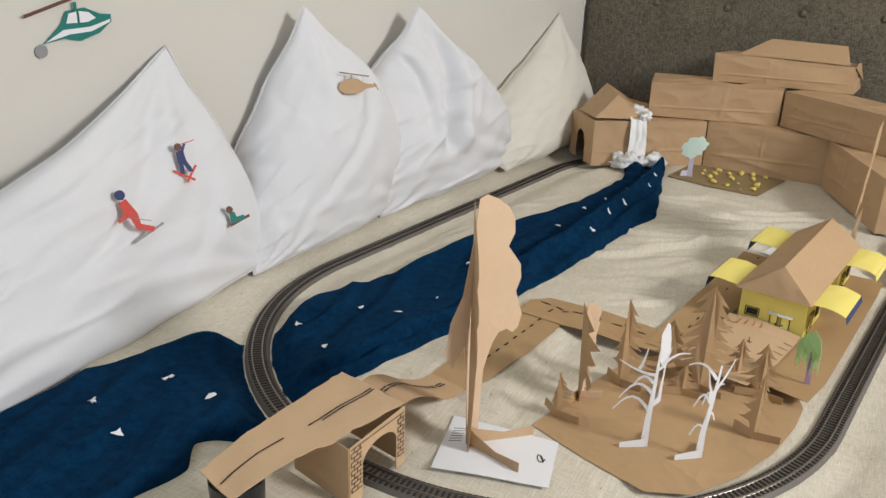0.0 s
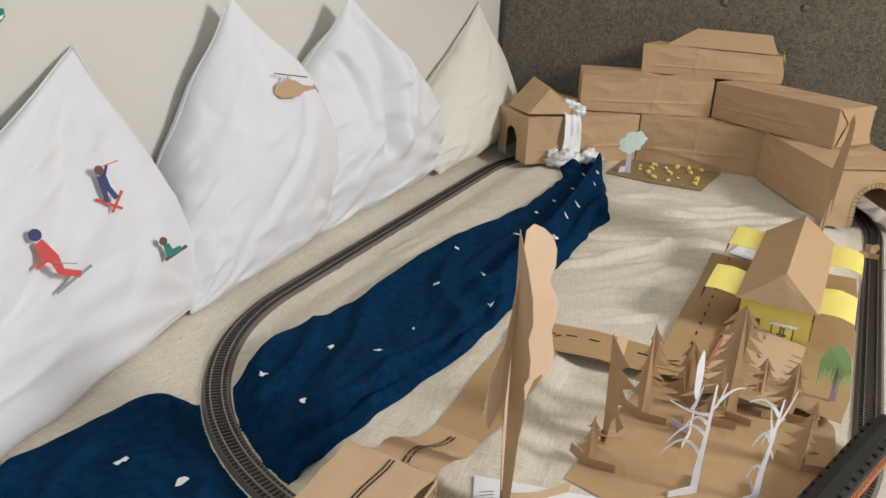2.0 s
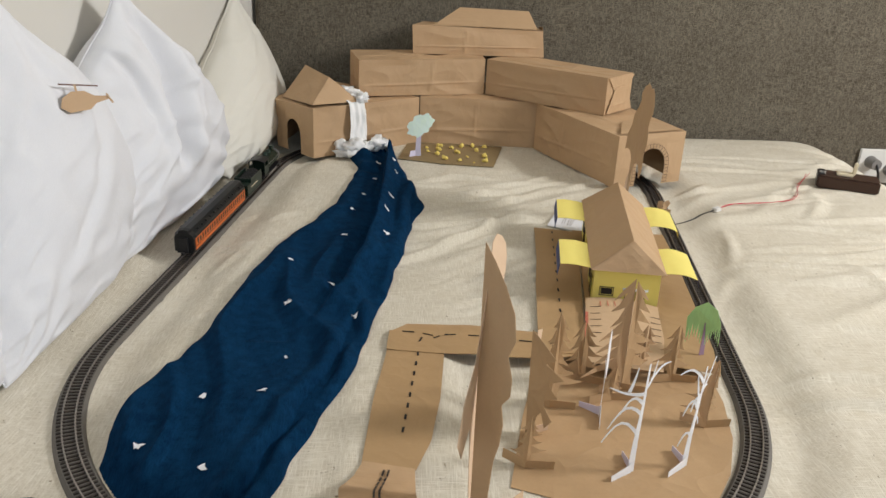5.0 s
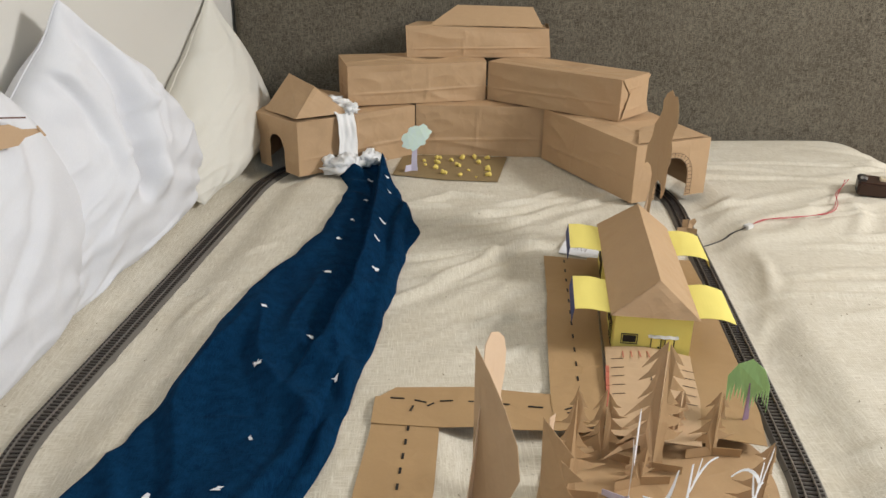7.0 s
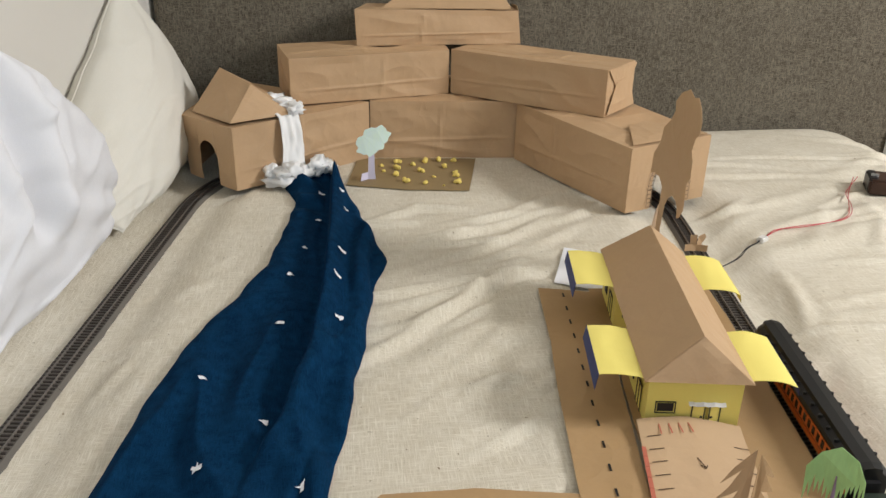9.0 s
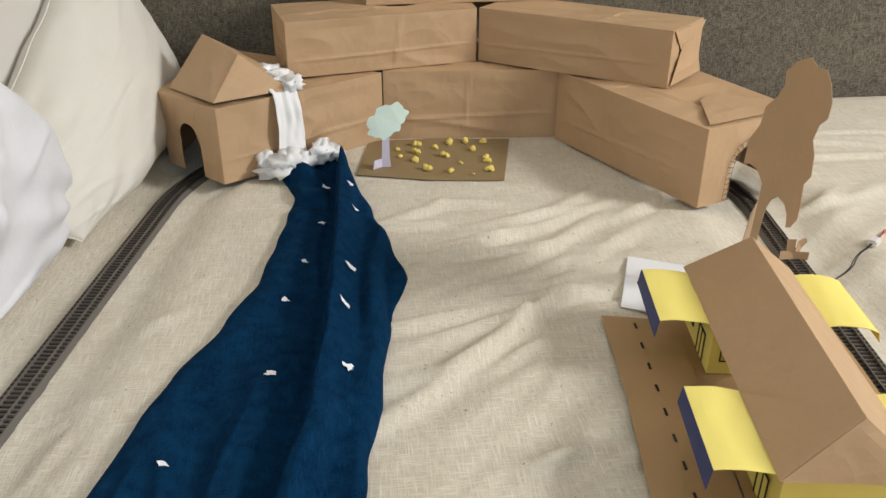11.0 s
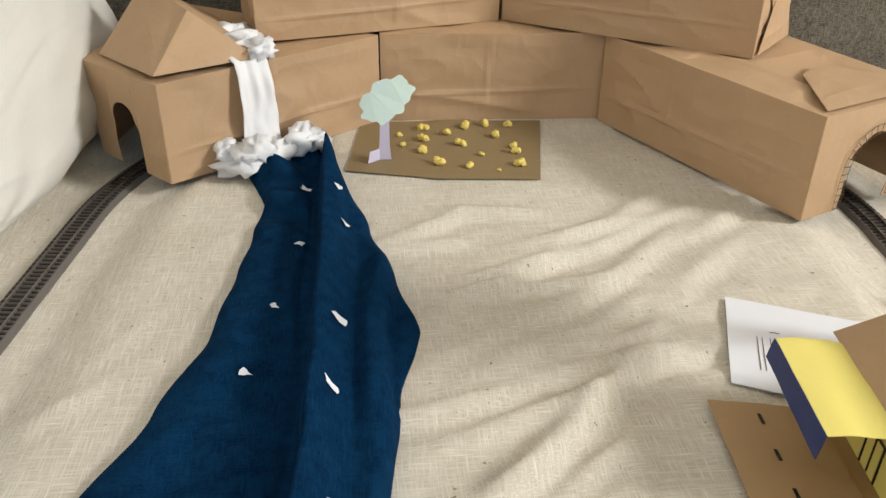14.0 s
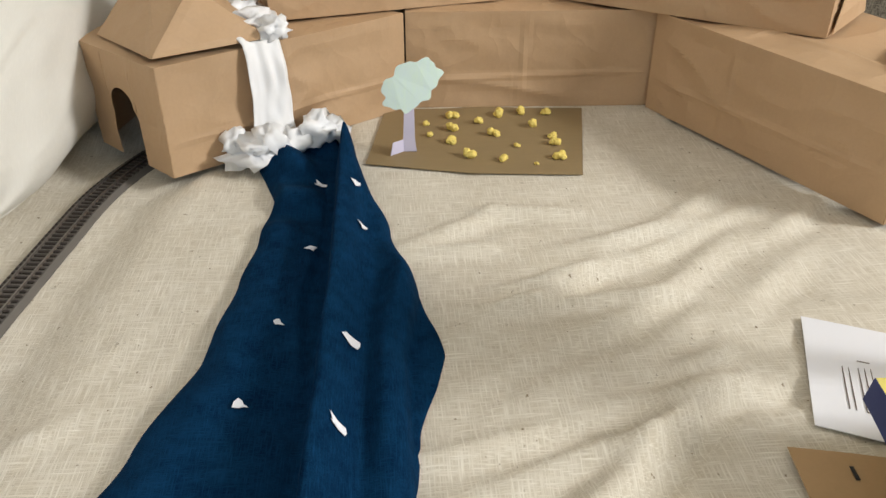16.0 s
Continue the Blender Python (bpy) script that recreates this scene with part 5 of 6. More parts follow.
ft = thing("field_tree", "pale green and blue pencilled paper tree on the field", "paper tree", "coloured paper trees", at=pose(-0.222, 1.992, 0.003, 0, 0, -4))
pts = []
for i in range(64):
    a = 2 * math.pi * i / 64
    r = 1 + 0.08 * math.sin(a * 7 + 1) + 0.04 * math.sin(a * 13)
    pts.append((0.003 + 0.035 * r * math.cos(a) * (1.0 if math.sin(a) > -0.5 else 0.85), 0.085 + 0.030 * r * math.sin(a) + 0.012 * math.cos(a)))
bm = bmesh.new()
slab(bm, pts, 0.0007, None, lambda c: (c.x, c.y + 2 * c.x * c.x, c.z))
part("crown", bm, MINT_PENCIL, ft, "crown pencilled in mint green and blue")
bm = bmesh.new()
slab(bm, [(-0.011, 0), (0.008, 0), (0.006, 0.02), (0.006, 0.062), (-0.006, 0.062), (-0.008, 0.02)], 0.0009, Matrix.Translation((0, 0.0012, 0)))
part("trunk", bm, LILAC_PAPER, ft, "pale lilac pencilled trunk")
bm = bmesh.new()
slab(bm, [(0, 0), (-0.020, 0), (-0.016, 0.016), (0, 0.016)], 0.0008, Matrix.Translation((-0.008, 0.001, 0)) @ Matrix.Rotation(0.7, 4, "Z"))
part("foot_tab", bm, LILAC_PAPER, ft)


# ---- the yellow paper station ----
HA = radians(-8.2)
H_M = Matrix.Translation((0.0750, 1.107, 0.0045)) @ Matrix.Rotation(HA, 4, "Z")


def build_station():
    hs = thing("station_house", "yellow paper station with a brown gabled roof and yellow awnings", "paper house", at=H_M)
    W, L, EZ, RZ = 0.113, 0.352, 0.064, 0.119

    def panel(name, corners, mat, label="", amp=0.001, seed=1, par=None, n=8):
        bm = bmesh.new()
        quad_panel(bm, [Vector(c) for c in corners], n, max(3, n // 2), amp, seed)
        o = part(name, bm, mat, par or hs, label)
        o.modifiers.new("paper thickness", "SOLIDIFY").thickness = 0.0007
        return o
    for k, (y0, y1) in enumerate(((0.004, 0.115), (0.235, 0.345))):
        front = panel("front_wall", ((0, y0, 0), (W, y0, 0), (W, y0, EZ), (0, y0, EZ)), YELLOW, "yellow wall with a drawn window and door", seed=k)
        panel("back_wall", ((W, y1, 0), (0, y1, 0), (0, y1, EZ), (W, y1, EZ)), YELLOW, seed=k + 1)
        panel("side_wall", ((0, y1, 0), (0, y0, 0), (0, y0, EZ), (0, y1, EZ)), YELLOW, seed=k + 2)
        panel("side_wall", ((W, y0, 0), (W, y1, 0), (W, y1, EZ), (W, y0, EZ)), YELLOW, seed=k + 3)
        # window and door drawn and cut in the front
        bm = bmesh.new()
        box(bm, (0.023, y0 - 0.0012, 0.025), (0.0195, 0.0010, 0.0115))
        w = part("window", bm, BLACK_INK if k == 0 else YELLOW, hs, "small window outlined in ink")
        bm = bmesh.new()
        for cx, cz, sx, sz in ((0.023, 0.0328, 0.0246, 0.0011), (0.023, 0.0172, 0.0246, 0.0011), (0.0112, 0.025, 0.0011, 0.0165), (0.0348, 0.025, 0.0011, 0.0165)):
            box(bm, (cx, y0 - 0.0016, cz), (sx, 0.0012, sz))
        part("frame", bm, BLACK_INK, w)
        for s, x in ((1, 0.055), (-1, 0.089)):
            bm = bmesh.new()
            box(bm, (s * 0.0080, 0, 0.0145), (0.0160, 0.0008, 0.029))
            d = part("door", bm, YELLOW, hs, "yellow paper door leaf, slightly open", at=Matrix.Translation((x, y0 - 0.0016, 0.001)) @ Matrix.Rotation(s * -0.28, 4, "Z"))
            bm = bmesh.new()
            box(bm, (s * 0.0118, -0.001, 0.0145), (0.0032, 0.0012, 0.0022))
            part("handle", bm, BLACK_INK, d)
            bm = bmesh.new()
            for cx in (s * 0.0004, s * 0.0148):
                box(bm, (cx, -0.0006, 0.0145), (0.0014, 0.0008, 0.029))
            part("outline", bm, BLACK_INK, d)
        bm = bmesh.new()
        grid_mesh(bm, 10, 4, lambda a, b: (0.050 + 0.044 * a, y0 - 0.001 - 0.006 * b, 0.0335 - 0.002 * b + 0.0006 * math.sin(a * 20)))
        o = part("door_canopy", bm, WHITE_PAPER, hs, "white paper canopy over the doors")
        o.modifiers.new("paper thickness", "SOLIDIFY").thickness = 0.0006
        # side openings
        for x in (-0.0010, W + 0.0010):
            bm = bmesh.new()
            box(bm, (x, (y0 + y1) / 2 - 0.022, 0.020), (0.0012, 0.026, 0.034))
            d = part("side_door", bm, YELLOW, hs, "yellow side door outlined in black ink")
            bm = bmesh.new()
            for cy, cz, sy, sz in ((-0.0125, 0.020, 0.0018, 0.036), (0.0125, 0.020, 0.0018, 0.036), (0, 0.0375, 0.026, 0.0020), (0, 0.020, 0.0012, 0.034)):
                box(bm, (x * 1.0 + (-0.0010 if x < 0 else 0.0010), (y0 + y1) / 2 - 0.022 + cy, cz), (0.0010, sy, sz))
            part("outline", bm, BLACK_INK, d)
            bm = bmesh.new()
            box(bm, (x, (y0 + y1) / 2 + 0.024, 0.026), (0.0014, 0.018, 0.020))
            part("side_window", bm, BLACK_INK, hs, "dark side window")
        # awnings with pencilled blue edges
        for s in (-1, 1):
            x0 = 0.0 if s < 0 else W
            bm = bmesh.new()
            wid = 0.060 if s < 0 else 0.060

            def aw(a, b, s=s, x0=x0, wid=wid):
                return (x0 + s * (0.001 + wid * a), y0 - 0.004 + (y1 - y0 + 0.003) * b, EZ + 0.002 + 0.006 * math.sin(a * 2.2) - (0.010 * a * a if s > 0 else 0.0) + 0.0010 * nz(a, b, s + k, 3))
            grid_mesh(bm, 12, 8, aw)
            o = part("awning", bm, YELLOW, hs, "yellow paper awning")
            o.modifiers.new("paper thickness", "SOLIDIFY").thickness = 0.0007
            bm = bmesh.new()
            hgt = 0.022 if s < 0 else 0.012

            def fas(a, b, s=s):
                p = Vector(aw(1, a))
                return p + Vector((s * 0.0008 + s * 0.003 * b, 0, -hgt * b * (1 - 0.15 * a)))
            grid_mesh(bm, 8, 4, fas)
            o2 = part("fascia", bm, BLUE_PENCIL if s < 0 or k == 0 else YELLOW, o, "edge pencilled dark blue")
            o2.modifiers.new("paper thickness", "SOLIDIFY").thickness = 0.0006
    # roof: two slopes and folded gables
    e = 0.008
    A, B, C, D = Vector((-e, -e, EZ + 0.003)), Vector((W + e, -e, EZ + 0.003)), Vector((W + e, L + e, EZ + 0.003)), Vector((-e, L + e, EZ + 0.003))
    R1, R2 = Vector((W / 2 + 0.004, 0.016, RZ - 0.002)), Vector((W / 2 + 0.004, L - 0.010, RZ))
    for nm, q4, sd in (("roof_slope", (D, A, R1, R2), 3), ("roof_slope", (B, C, R2, R1), 5)):
        panel(nm, q4, KRAFT, "", 0.0018, sd, n=14)
    for a, b, r, sd in ((A, B, R1, 1), (C, D, R2, 2)):
        bm = bmesh.new()
        tri_panel(bm, a, b, r, 0.003, sd, 9)
        o = part("gable", bm, KRAFT, hs, "folded brown paper gable")
        o.modifiers.new("paper thickness", "SOLIDIFY").thickness = 0.0007
    # the near end of the slope is folded over from a second sheet
    bm = bmesh.new()
    up = Vector((-0.0010, 0, 0.0016))
    tri_panel(bm, A + up, R1 + up, Vector((-e, 0.112, EZ + 0.003)) + up, 0.0015, 4, 9)
    o = part("roof_fold", bm, KRAFT, hs, "folded sheet over the end of the roof")
    o.modifiers.new("paper thickness", "SOLIDIFY").thickness = 0.0009
    return hs


build_station()


# ---- paper figures on the pillows, helicopters, wires ----
from mathutils.bvhtree import BVHTree


def surface_frame(ob, p, way):
    """Where a ray from p along way meets the mesh, and a frame whose y axis faces out of it."""
    me = ob.data
    tree = BVHTree.FromPolygons([v.co for v in me.vertices], [tuple(f.vertices) for f in me.polygons])
    way, side, up = Vector(way), WALL_U, Vector((0, 0, 1))

    def meet(o):
        hit = tree.ray_cast(Vector(p) + o - way * 0.5, way)[0]
        return hit if hit is not None else tree.find_nearest(Vector(p) + o)[0]
    e_, w_, u_, d_, hit = (meet(o) for o in (side * 0.04, side * -0.04, up * 0.045, up * -0.045, Vector()))
    n = (e_ - w_).cross(u_ - d_).normalized()
    if n.dot(way) > 0:
        n = -n
    n = (n * 0.7 - way * 0.8).normalized()
    lift = max((q - hit).dot(n) for q in (e_, w_, u_, d_, hit))
    y = -n
    x = Vector((0, 0, 1)).cross(n).normalized()
    z = n.cross(x).normalized()
    m = Matrix((x, y, z)).transposed().to_4x4()
    m.translation = hit + n * (0.004 + max(0.0, lift))
    return m


def cutout(pieces, mat_of, at, name, label, category, group="", turn=0.0):
    ob = thing(name, label, category, group, at=at @ Matrix.Rotation(math.radians(turn), 4, "Y"))
    for k, (nm, pts, mat) in enumerate(pieces):
        bm = bmesh.new()
        slab(bm, pts, 0.0007, Matrix.Translation((0, -0.0008 * k, 0)))
        part(nm, bm, mat, ob)
    return ob


def bar(x0, z0, x1, z1, w):
    d = Vector((x1 - x0, z1 - z0)).normalized()
    s = Vector((-d.y, d.x)) * w / 2
    return [(x0 + s.x, z0 + s.y), (x0 - s.x, z0 - s.y), (x1 - s.x, z1 - s.y), (x1 + s.x, z1 + s.y)]


def disc(x, z, r, n=12):
    return [(x + r * math.cos(2 * math.pi * i / n), z + r * math.sin(2 * math.pi * i / n)) for i in range(n)]


RED_FELT = material("red_coloured_paper", (0.62, 0.07, 0.05), 0.6, var=0.15, scale=60, bump=0.05)
NAVY_PENCIL = material("navy_coloured_paper", (0.03, 0.045, 0.14), 0.6, var=0.2, scale=60, bump=0.05)
TEAL_PENCIL = material("teal_coloured_paper", (0.015, 0.20, 0.17), 0.6, var=0.25, scale=60, bump=0.05)
GREY_PENCIL = material("grey_coloured_paper", (0.30, 0.29, 0.30), 0.6, var=0.15, scale=60, bump=0.05)
BROWN_PENCIL = material("brown_coloured_paper", (0.14, 0.06, 0.04), 0.6, var=0.2, scale=60, bump=0.05)
SILVER = material("silver_foil", (0.6, 0.6, 0.6), 0.35, metal=0.8, var=0.1, bump=0.1)
cases = [bpy.data.objects["pillowcase"], bpy.data.objects["pillowcase.001"]]
BEDFOOT = Vector((0.245, -0.33, 0.66))


def way_to(p):
    return tuple((Vector(p) - BEDFOOT).normalized())


def plain_cutout(shapes, at, label, turn=0.0):
    """A flat coloured cut-out as one plain mesh."""
    bm = bmesh.new()
    mats = []
    for k, (pts, mat) in enumerate(shapes):
        if mat not in mats:
            mats.append(mat)
        n0 = len(bm.faces)
        slab(bm, [(0.86 * a, 0.86 * b) for a, b in pts], 0.0007, Matrix.Rotation(math.radians(turn), 4, "Y") @ Matrix.Translation((0, -0.0008 * k, 0)))
        bm.faces.ensure_lookup_table()
        for f in bm.faces[n0:]:
            f.material_index = mats.index(mat)
    return solo("paper_cutout", bm, mats, label, "paper cutout", group="paper cutouts on the pillow", at=at)


plain_cutout([(bar(-0.012, -0.046, 0.052, -0.018, 0.005), GREY_PENCIL), ([(-0.022, 0.034), (-0.008, 0.040), (0.008, 0.010), (0.010, -0.012), (0.034, -0.022), (0.030, -0.032), (0.0, -0.020), (-0.006, 0.0), (-0.020, 0.010), (-0.018, 0.02)], RED_FELT),
              (bar(-0.03, -0.002, -0.008, 0.008, 0.006), RED_FELT), (disc(-0.017, 0.048, 0.010), NAVY_PENCIL), (bar(-0.002, 0.0, 0.03, -0.010, 0.0015), GREY_PENCIL)],
             surface_frame(cases[0], (-0.850, 0.576, 0.172), way_to((-0.850, 0.576, 0.172))), "red and blue paper cutout of a skier, lying on the pillow", 0)
plain_cutout([(bar(-0.026, -0.010, 0.016, -0.036, 0.005), RED_FELT), (bar(-0.004, -0.038, 0.024, -0.006, 0.005), RED_FELT), ([(-0.012, 0.026), (0.004, 0.030), (0.006, 0.006), (0.016, -0.016), (0.006, -0.018), (-0.002, 0.0), (-0.004, -0.020), (-0.012, -0.018), (-0.012, 0.0)], NAVY_PENCIL),
              (bar(0.0, 0.024, 0.010, 0.042, 0.005), NAVY_PENCIL), (disc(-0.006, 0.036, 0.0085), BROWN_PENCIL), (bar(0.002, 0.041, 0.032, 0.046, 0.0018), RED_FELT)],
             surface_frame(cases[0], (-0.858, 0.707, 0.237), way_to((-0.858, 0.707, 0.237))), "blue and red paper cutout of a skier, lying on the pillow", 0)
plain_cutout([(bar(-0.022, -0.016, 0.026, -0.002, 0.006), BROWN_PENCIL), ([(-0.020, 0.012), (-0.008, 0.012), (-0.004, 0.0), (0.012, 0.002), (0.016, -0.008), (-0.018, -0.012)], TEAL_PENCIL), (disc(-0.018, 0.018, 0.008), BROWN_PENCIL)],
             surface_frame(cases[0], (-0.796, 0.765, 0.133), way_to((-0.796, 0.765, 0.133))), "teal and brown paper cutout of a snowboarder", 0)
heli_m = Matrix.Translation(Vector((-0.990, 0.632, 0.478)) + WALL_N * 0.004) @ Matrix.Rotation(math.atan2(WALL_U.y, WALL_U.x), 4, "Z")
cutout([("tail_rotor", disc(-0.072, -0.035, 0.011), GREY_PENCIL), ("body", [(-0.068, -0.024), (-0.034, 0.004), (-0.022, 0.026), (0.012, 0.030), (0.040, 0.018), (0.060, 0.016), (0.060, 0.004), (0.035, -0.014), (0.0, -0.024), (-0.03, -0.018)], TEAL_PENCIL),
        ("stripe", [(-0.064, -0.022), (-0.03, -0.004), (0.02, -0.002), (0.058, 0.008), (0.056, 0.003), (0.02, -0.010), (-0.02, -0.012)], WHITE_PAPER),
        ("window", [(-0.024, 0.006), (-0.018, 0.022), (-0.004, 0.024), (-0.004, 0.006)], WHITE_PAPER), ("window", [(0.0, 0.006), (0.0, 0.025), (0.018, 0.022), (0.030, 0.012), (0.014, 0.006)], WHITE_PAPER),
        ("mast", bar(-0.006, 0.026, -0.006, 0.040, 0.006), TEAL_PENCIL), ("rotor", bar(-0.095, 0.022, 0.068, 0.068, 0.0055), BROWN_PENCIL)], None, heli_m, "paper_helicopter",
       "teal and white paper helicopter stuck on the wall", "paper helicopter")
cutout([("body", [(-0.036, -0.004), (-0.030, 0.010), (-0.012, 0.018), (0.010, 0.016), (0.026, 0.006), (0.050, 0.002), (0.050, -0.003), (0.026, -0.006), (0.014, -0.014), (-0.022, -0.014)], KRAFT),
        ("rotor", bar(-0.030, 0.032, 0.036, 0.020, 0.0022), BROWN_PENCIL), ("mast", bar(-0.004, 0.016, -0.004, 0.028, 0.0035), KRAFT), ("tail", bar(0.046, 0.006, 0.054, -0.010, 0.003), KRAFT)], None,
       surface_frame(cases[1], (-0.791, 1.146, 0.318), way_to((-0.791, 1.146, 0.318))), "paper_helicopter", "small brown paper helicopter pinned to a pillow", "paper helicopter")


def wire(name, pts, r, mat, parent):
    cu_ = bpy.data.curves.new(name, "CURVE")
    cu_.dimensions, cu_.bevel_depth, cu_.bevel_resolution = "3D", r, 2
    sp = cu_.splines.new("NURBS")
    sp.points.add(len(pts) - 1)
    for p, c in zip(sp.points, pts):
        p.co = (*c, 1)
    sp.use_endpoint_u, sp.order_u = True, 3
    cu_.materials.append(mat)
    ob = new(name, cu_)
    ob.parent = parent
    return ob


RED_WIRE = material("red_wire", (0.50, 0.03, 0.05), 0.4, var=0.1, bump=0)
BLACK_PLASTIC = material("black_plastic", (0.018, 0.017, 0.018), 0.4, var=0.2, scale=40, bump=0.05)
BROWN_BOX = material("dark_brown_plastic", (0.055, 0.026, 0.016), 0.4, var=0.2, scale=30, bump=0.05)
CREAM_PLASTIC = material("cream_plastic", (0.75, 0.66, 0.48), 0.4, var=0.06, bump=0.02)
CLEAR_TAPE = material("milky_connector", (0.72, 0.70, 0.66), 0.3, var=0.05, bump=0.02)
GREY_PLASTIC = material("grey_plug_plastic", (0.24, 0.23, 0.22), 0.45, var=0.1, bump=0.03)
WHITE_PLASTIC = material("white_plate_plastic", (0.80, 0.79, 0.75), 0.35, var=0.03, bump=0.0)
feed = thing("feed_wire", "twisted red and black feed wire from the switch to the track", "wire")
BP = [(0.352, 1.520), (0.395, 1.545), (0.430, 1.590), (0.462, 1.612), (0.472, 1.622)]
for off in (-0.003, 0.003):
    wire("black_wire", [(x + off, y + off * 0.5, 0.004) for x, y in BP], 0.0009, BLACK_PLASTIC, feed)
RP = [(0.486, 1.632), (0.52, 1.668), (0.57, 1.676), (0.64, 1.690), (0.70, 1.712), (0.735, 1.765), (0.765, 1.835), (0.800, 1.880), (0.815, 1.89)]
for ph in (0, math.pi):
    pp = []
    for i, (x, y) in enumerate(RP):
        pp.append((x + 0.004 * math.cos(i * 1.9 + ph), y + 0.004 * math.sin(i * 1.9 + ph), 0.004 + 0.0015 * math.cos(i * 1.9 + ph) + (0.018 if i == len(RP) - 1 else 0)))
    wire("red_wire", pp, 0.0008, RED_WIRE, feed)
bm = bmesh.new()
box(bm, (0, 0, 0.006), (0.022, 0.014, 0.010), bev=0.002)
part("connector", bm, CLEAR_TAPE, feed, "milky plastic connector", at=pose(0.479, 1.627, -0.002, 0, 0, 35))

sw = thing("train_switch", "dark brown control box with a cream lever lying on the bed", "switch box", at=pose(0.905, 1.850, -0.004, 0, 0, -24))
bm = bmesh.new()
box(bm, (0, 0, 0.017), (0.150, 0.072, 0.034), bev=0.005)
part("case", bm, BROWN_BOX, sw)
bm = bmesh.new()
box(bm, (-0.066, 0, 0.019), (0.020, 0.060, 0.035), bev=0.003)
part("terminal_block", bm, BLACK_PLASTIC, sw)
bm = bmesh.new()
box(bm, (-0.010, 0, 0.037), (0.040, 0.030, 0.008), bev=0.002)
box(bm, (0.006, 0, 0.054), (0.009, 0.014, 0.034), Matrix.Translation((0, 0, 0)) @ Matrix.Rotation(0.10, 4, "Y"), bev=0.002)
part("lever", bm, CREAM_PLASTIC, sw, "cream plastic lever")
for x in (-0.068, -0.060):
    bm = bmesh.new()
    cyl(bm, Matrix.Translation((x, -0.012, 0.038)), 0.004, 0.006, 12)
    part("terminal_screw", bm, SILVER, sw)
pl = thing("wall_outlet", "white wall socket plate with grey plugs and cables", "socket", at=pose(1.34, 2.428, -0.105))
bm = bmesh.new()
box(bm, (0, 0, 0), (0.17, 0.010, 0.115), bev=0.003)
part("plate", bm, WHITE_PLASTIC, pl)
for x, z in ((-0.045, 0.015), (0.025, -0.01)):
    bm = bmesh.new()
    cyl(bm, Matrix.Translation((x, -0.026, z)) @ Matrix.Rotation(radians(90), 4, "X"), 0.021, 0.042, 20, 0.017)
    plug = part("plug", bm, GREY_PLASTIC, pl, "round grey plug")
    wire("cable", [(x, -0.045, z), (x + 0.004, -0.062, z - 0.02), (x + 0.015, -0.055, z - 0.09), (x + 0.02, -0.02, z - 0.3)], 0.004, BLACK_PLASTIC, pl)


# ---- the train ----
LOCO_GREEN = material("dark_green_loco_paint", (0.010, 0.022, 0.014), 0.35, var=0.2, scale=60, bump=0.05)
COACH_BLACK = material("black_coach_roof", (0.012, 0.012, 0.012), 0.4, var=0.2, scale=40, bump=0.05)
COACH_ORANGE = material("orange_coach_panel", (0.60, 0.13, 0.02), 0.4, var=0.12, scale=50, bump=0.02)
WINDOW_DARK = material("dark_coach_window", (0.02, 0.012, 0.010), 0.15, var=0.1, bump=0)
SMOKEBOX = material("silver_smokebox", (0.17, 0.17, 0.17), 0.5, metal=0.3, var=0.15, scale=90, bump=0.1)
COAL = material("coal", (0.008, 0.008, 0.008), 0.6, var=0.4, scale=200, bump=1.0)
LAMP = bpy.data.materials.new("headlamp_glow")
LAMP.use_nodes = True
LAMP.node_tree.nodes["Principled BSDF"].inputs["Emission Color"].default_value = (1.0, 0.9, 0.72, 1)
LAMP.node_tree.nodes["Principled BSDF"].inputs["Emission Strength"].default_value = 9.0
RAIL_Z = 0.0113


def wheel_set(parent, ys, r, half=0.0085, mat=None):
    for y in ys:
        for s in (-1, 1):
            bm = bmesh.new()
            cyl(bm, Matrix.Translation((s * half, y, RAIL_Z + r)) @ Matrix.Rotation(radians(90), 4, "Y"), r, 0.0026, 18)
            cyl(bm, Matrix.Translation((s * (half + 0.0014), y, RAIL_Z + r)) @ Matrix.Rotation(radians(90), 4, "Y"), r * 0.45, 0.0016, 12)
            part("wheel", bm, mat or BLACK_PLASTIC, parent)


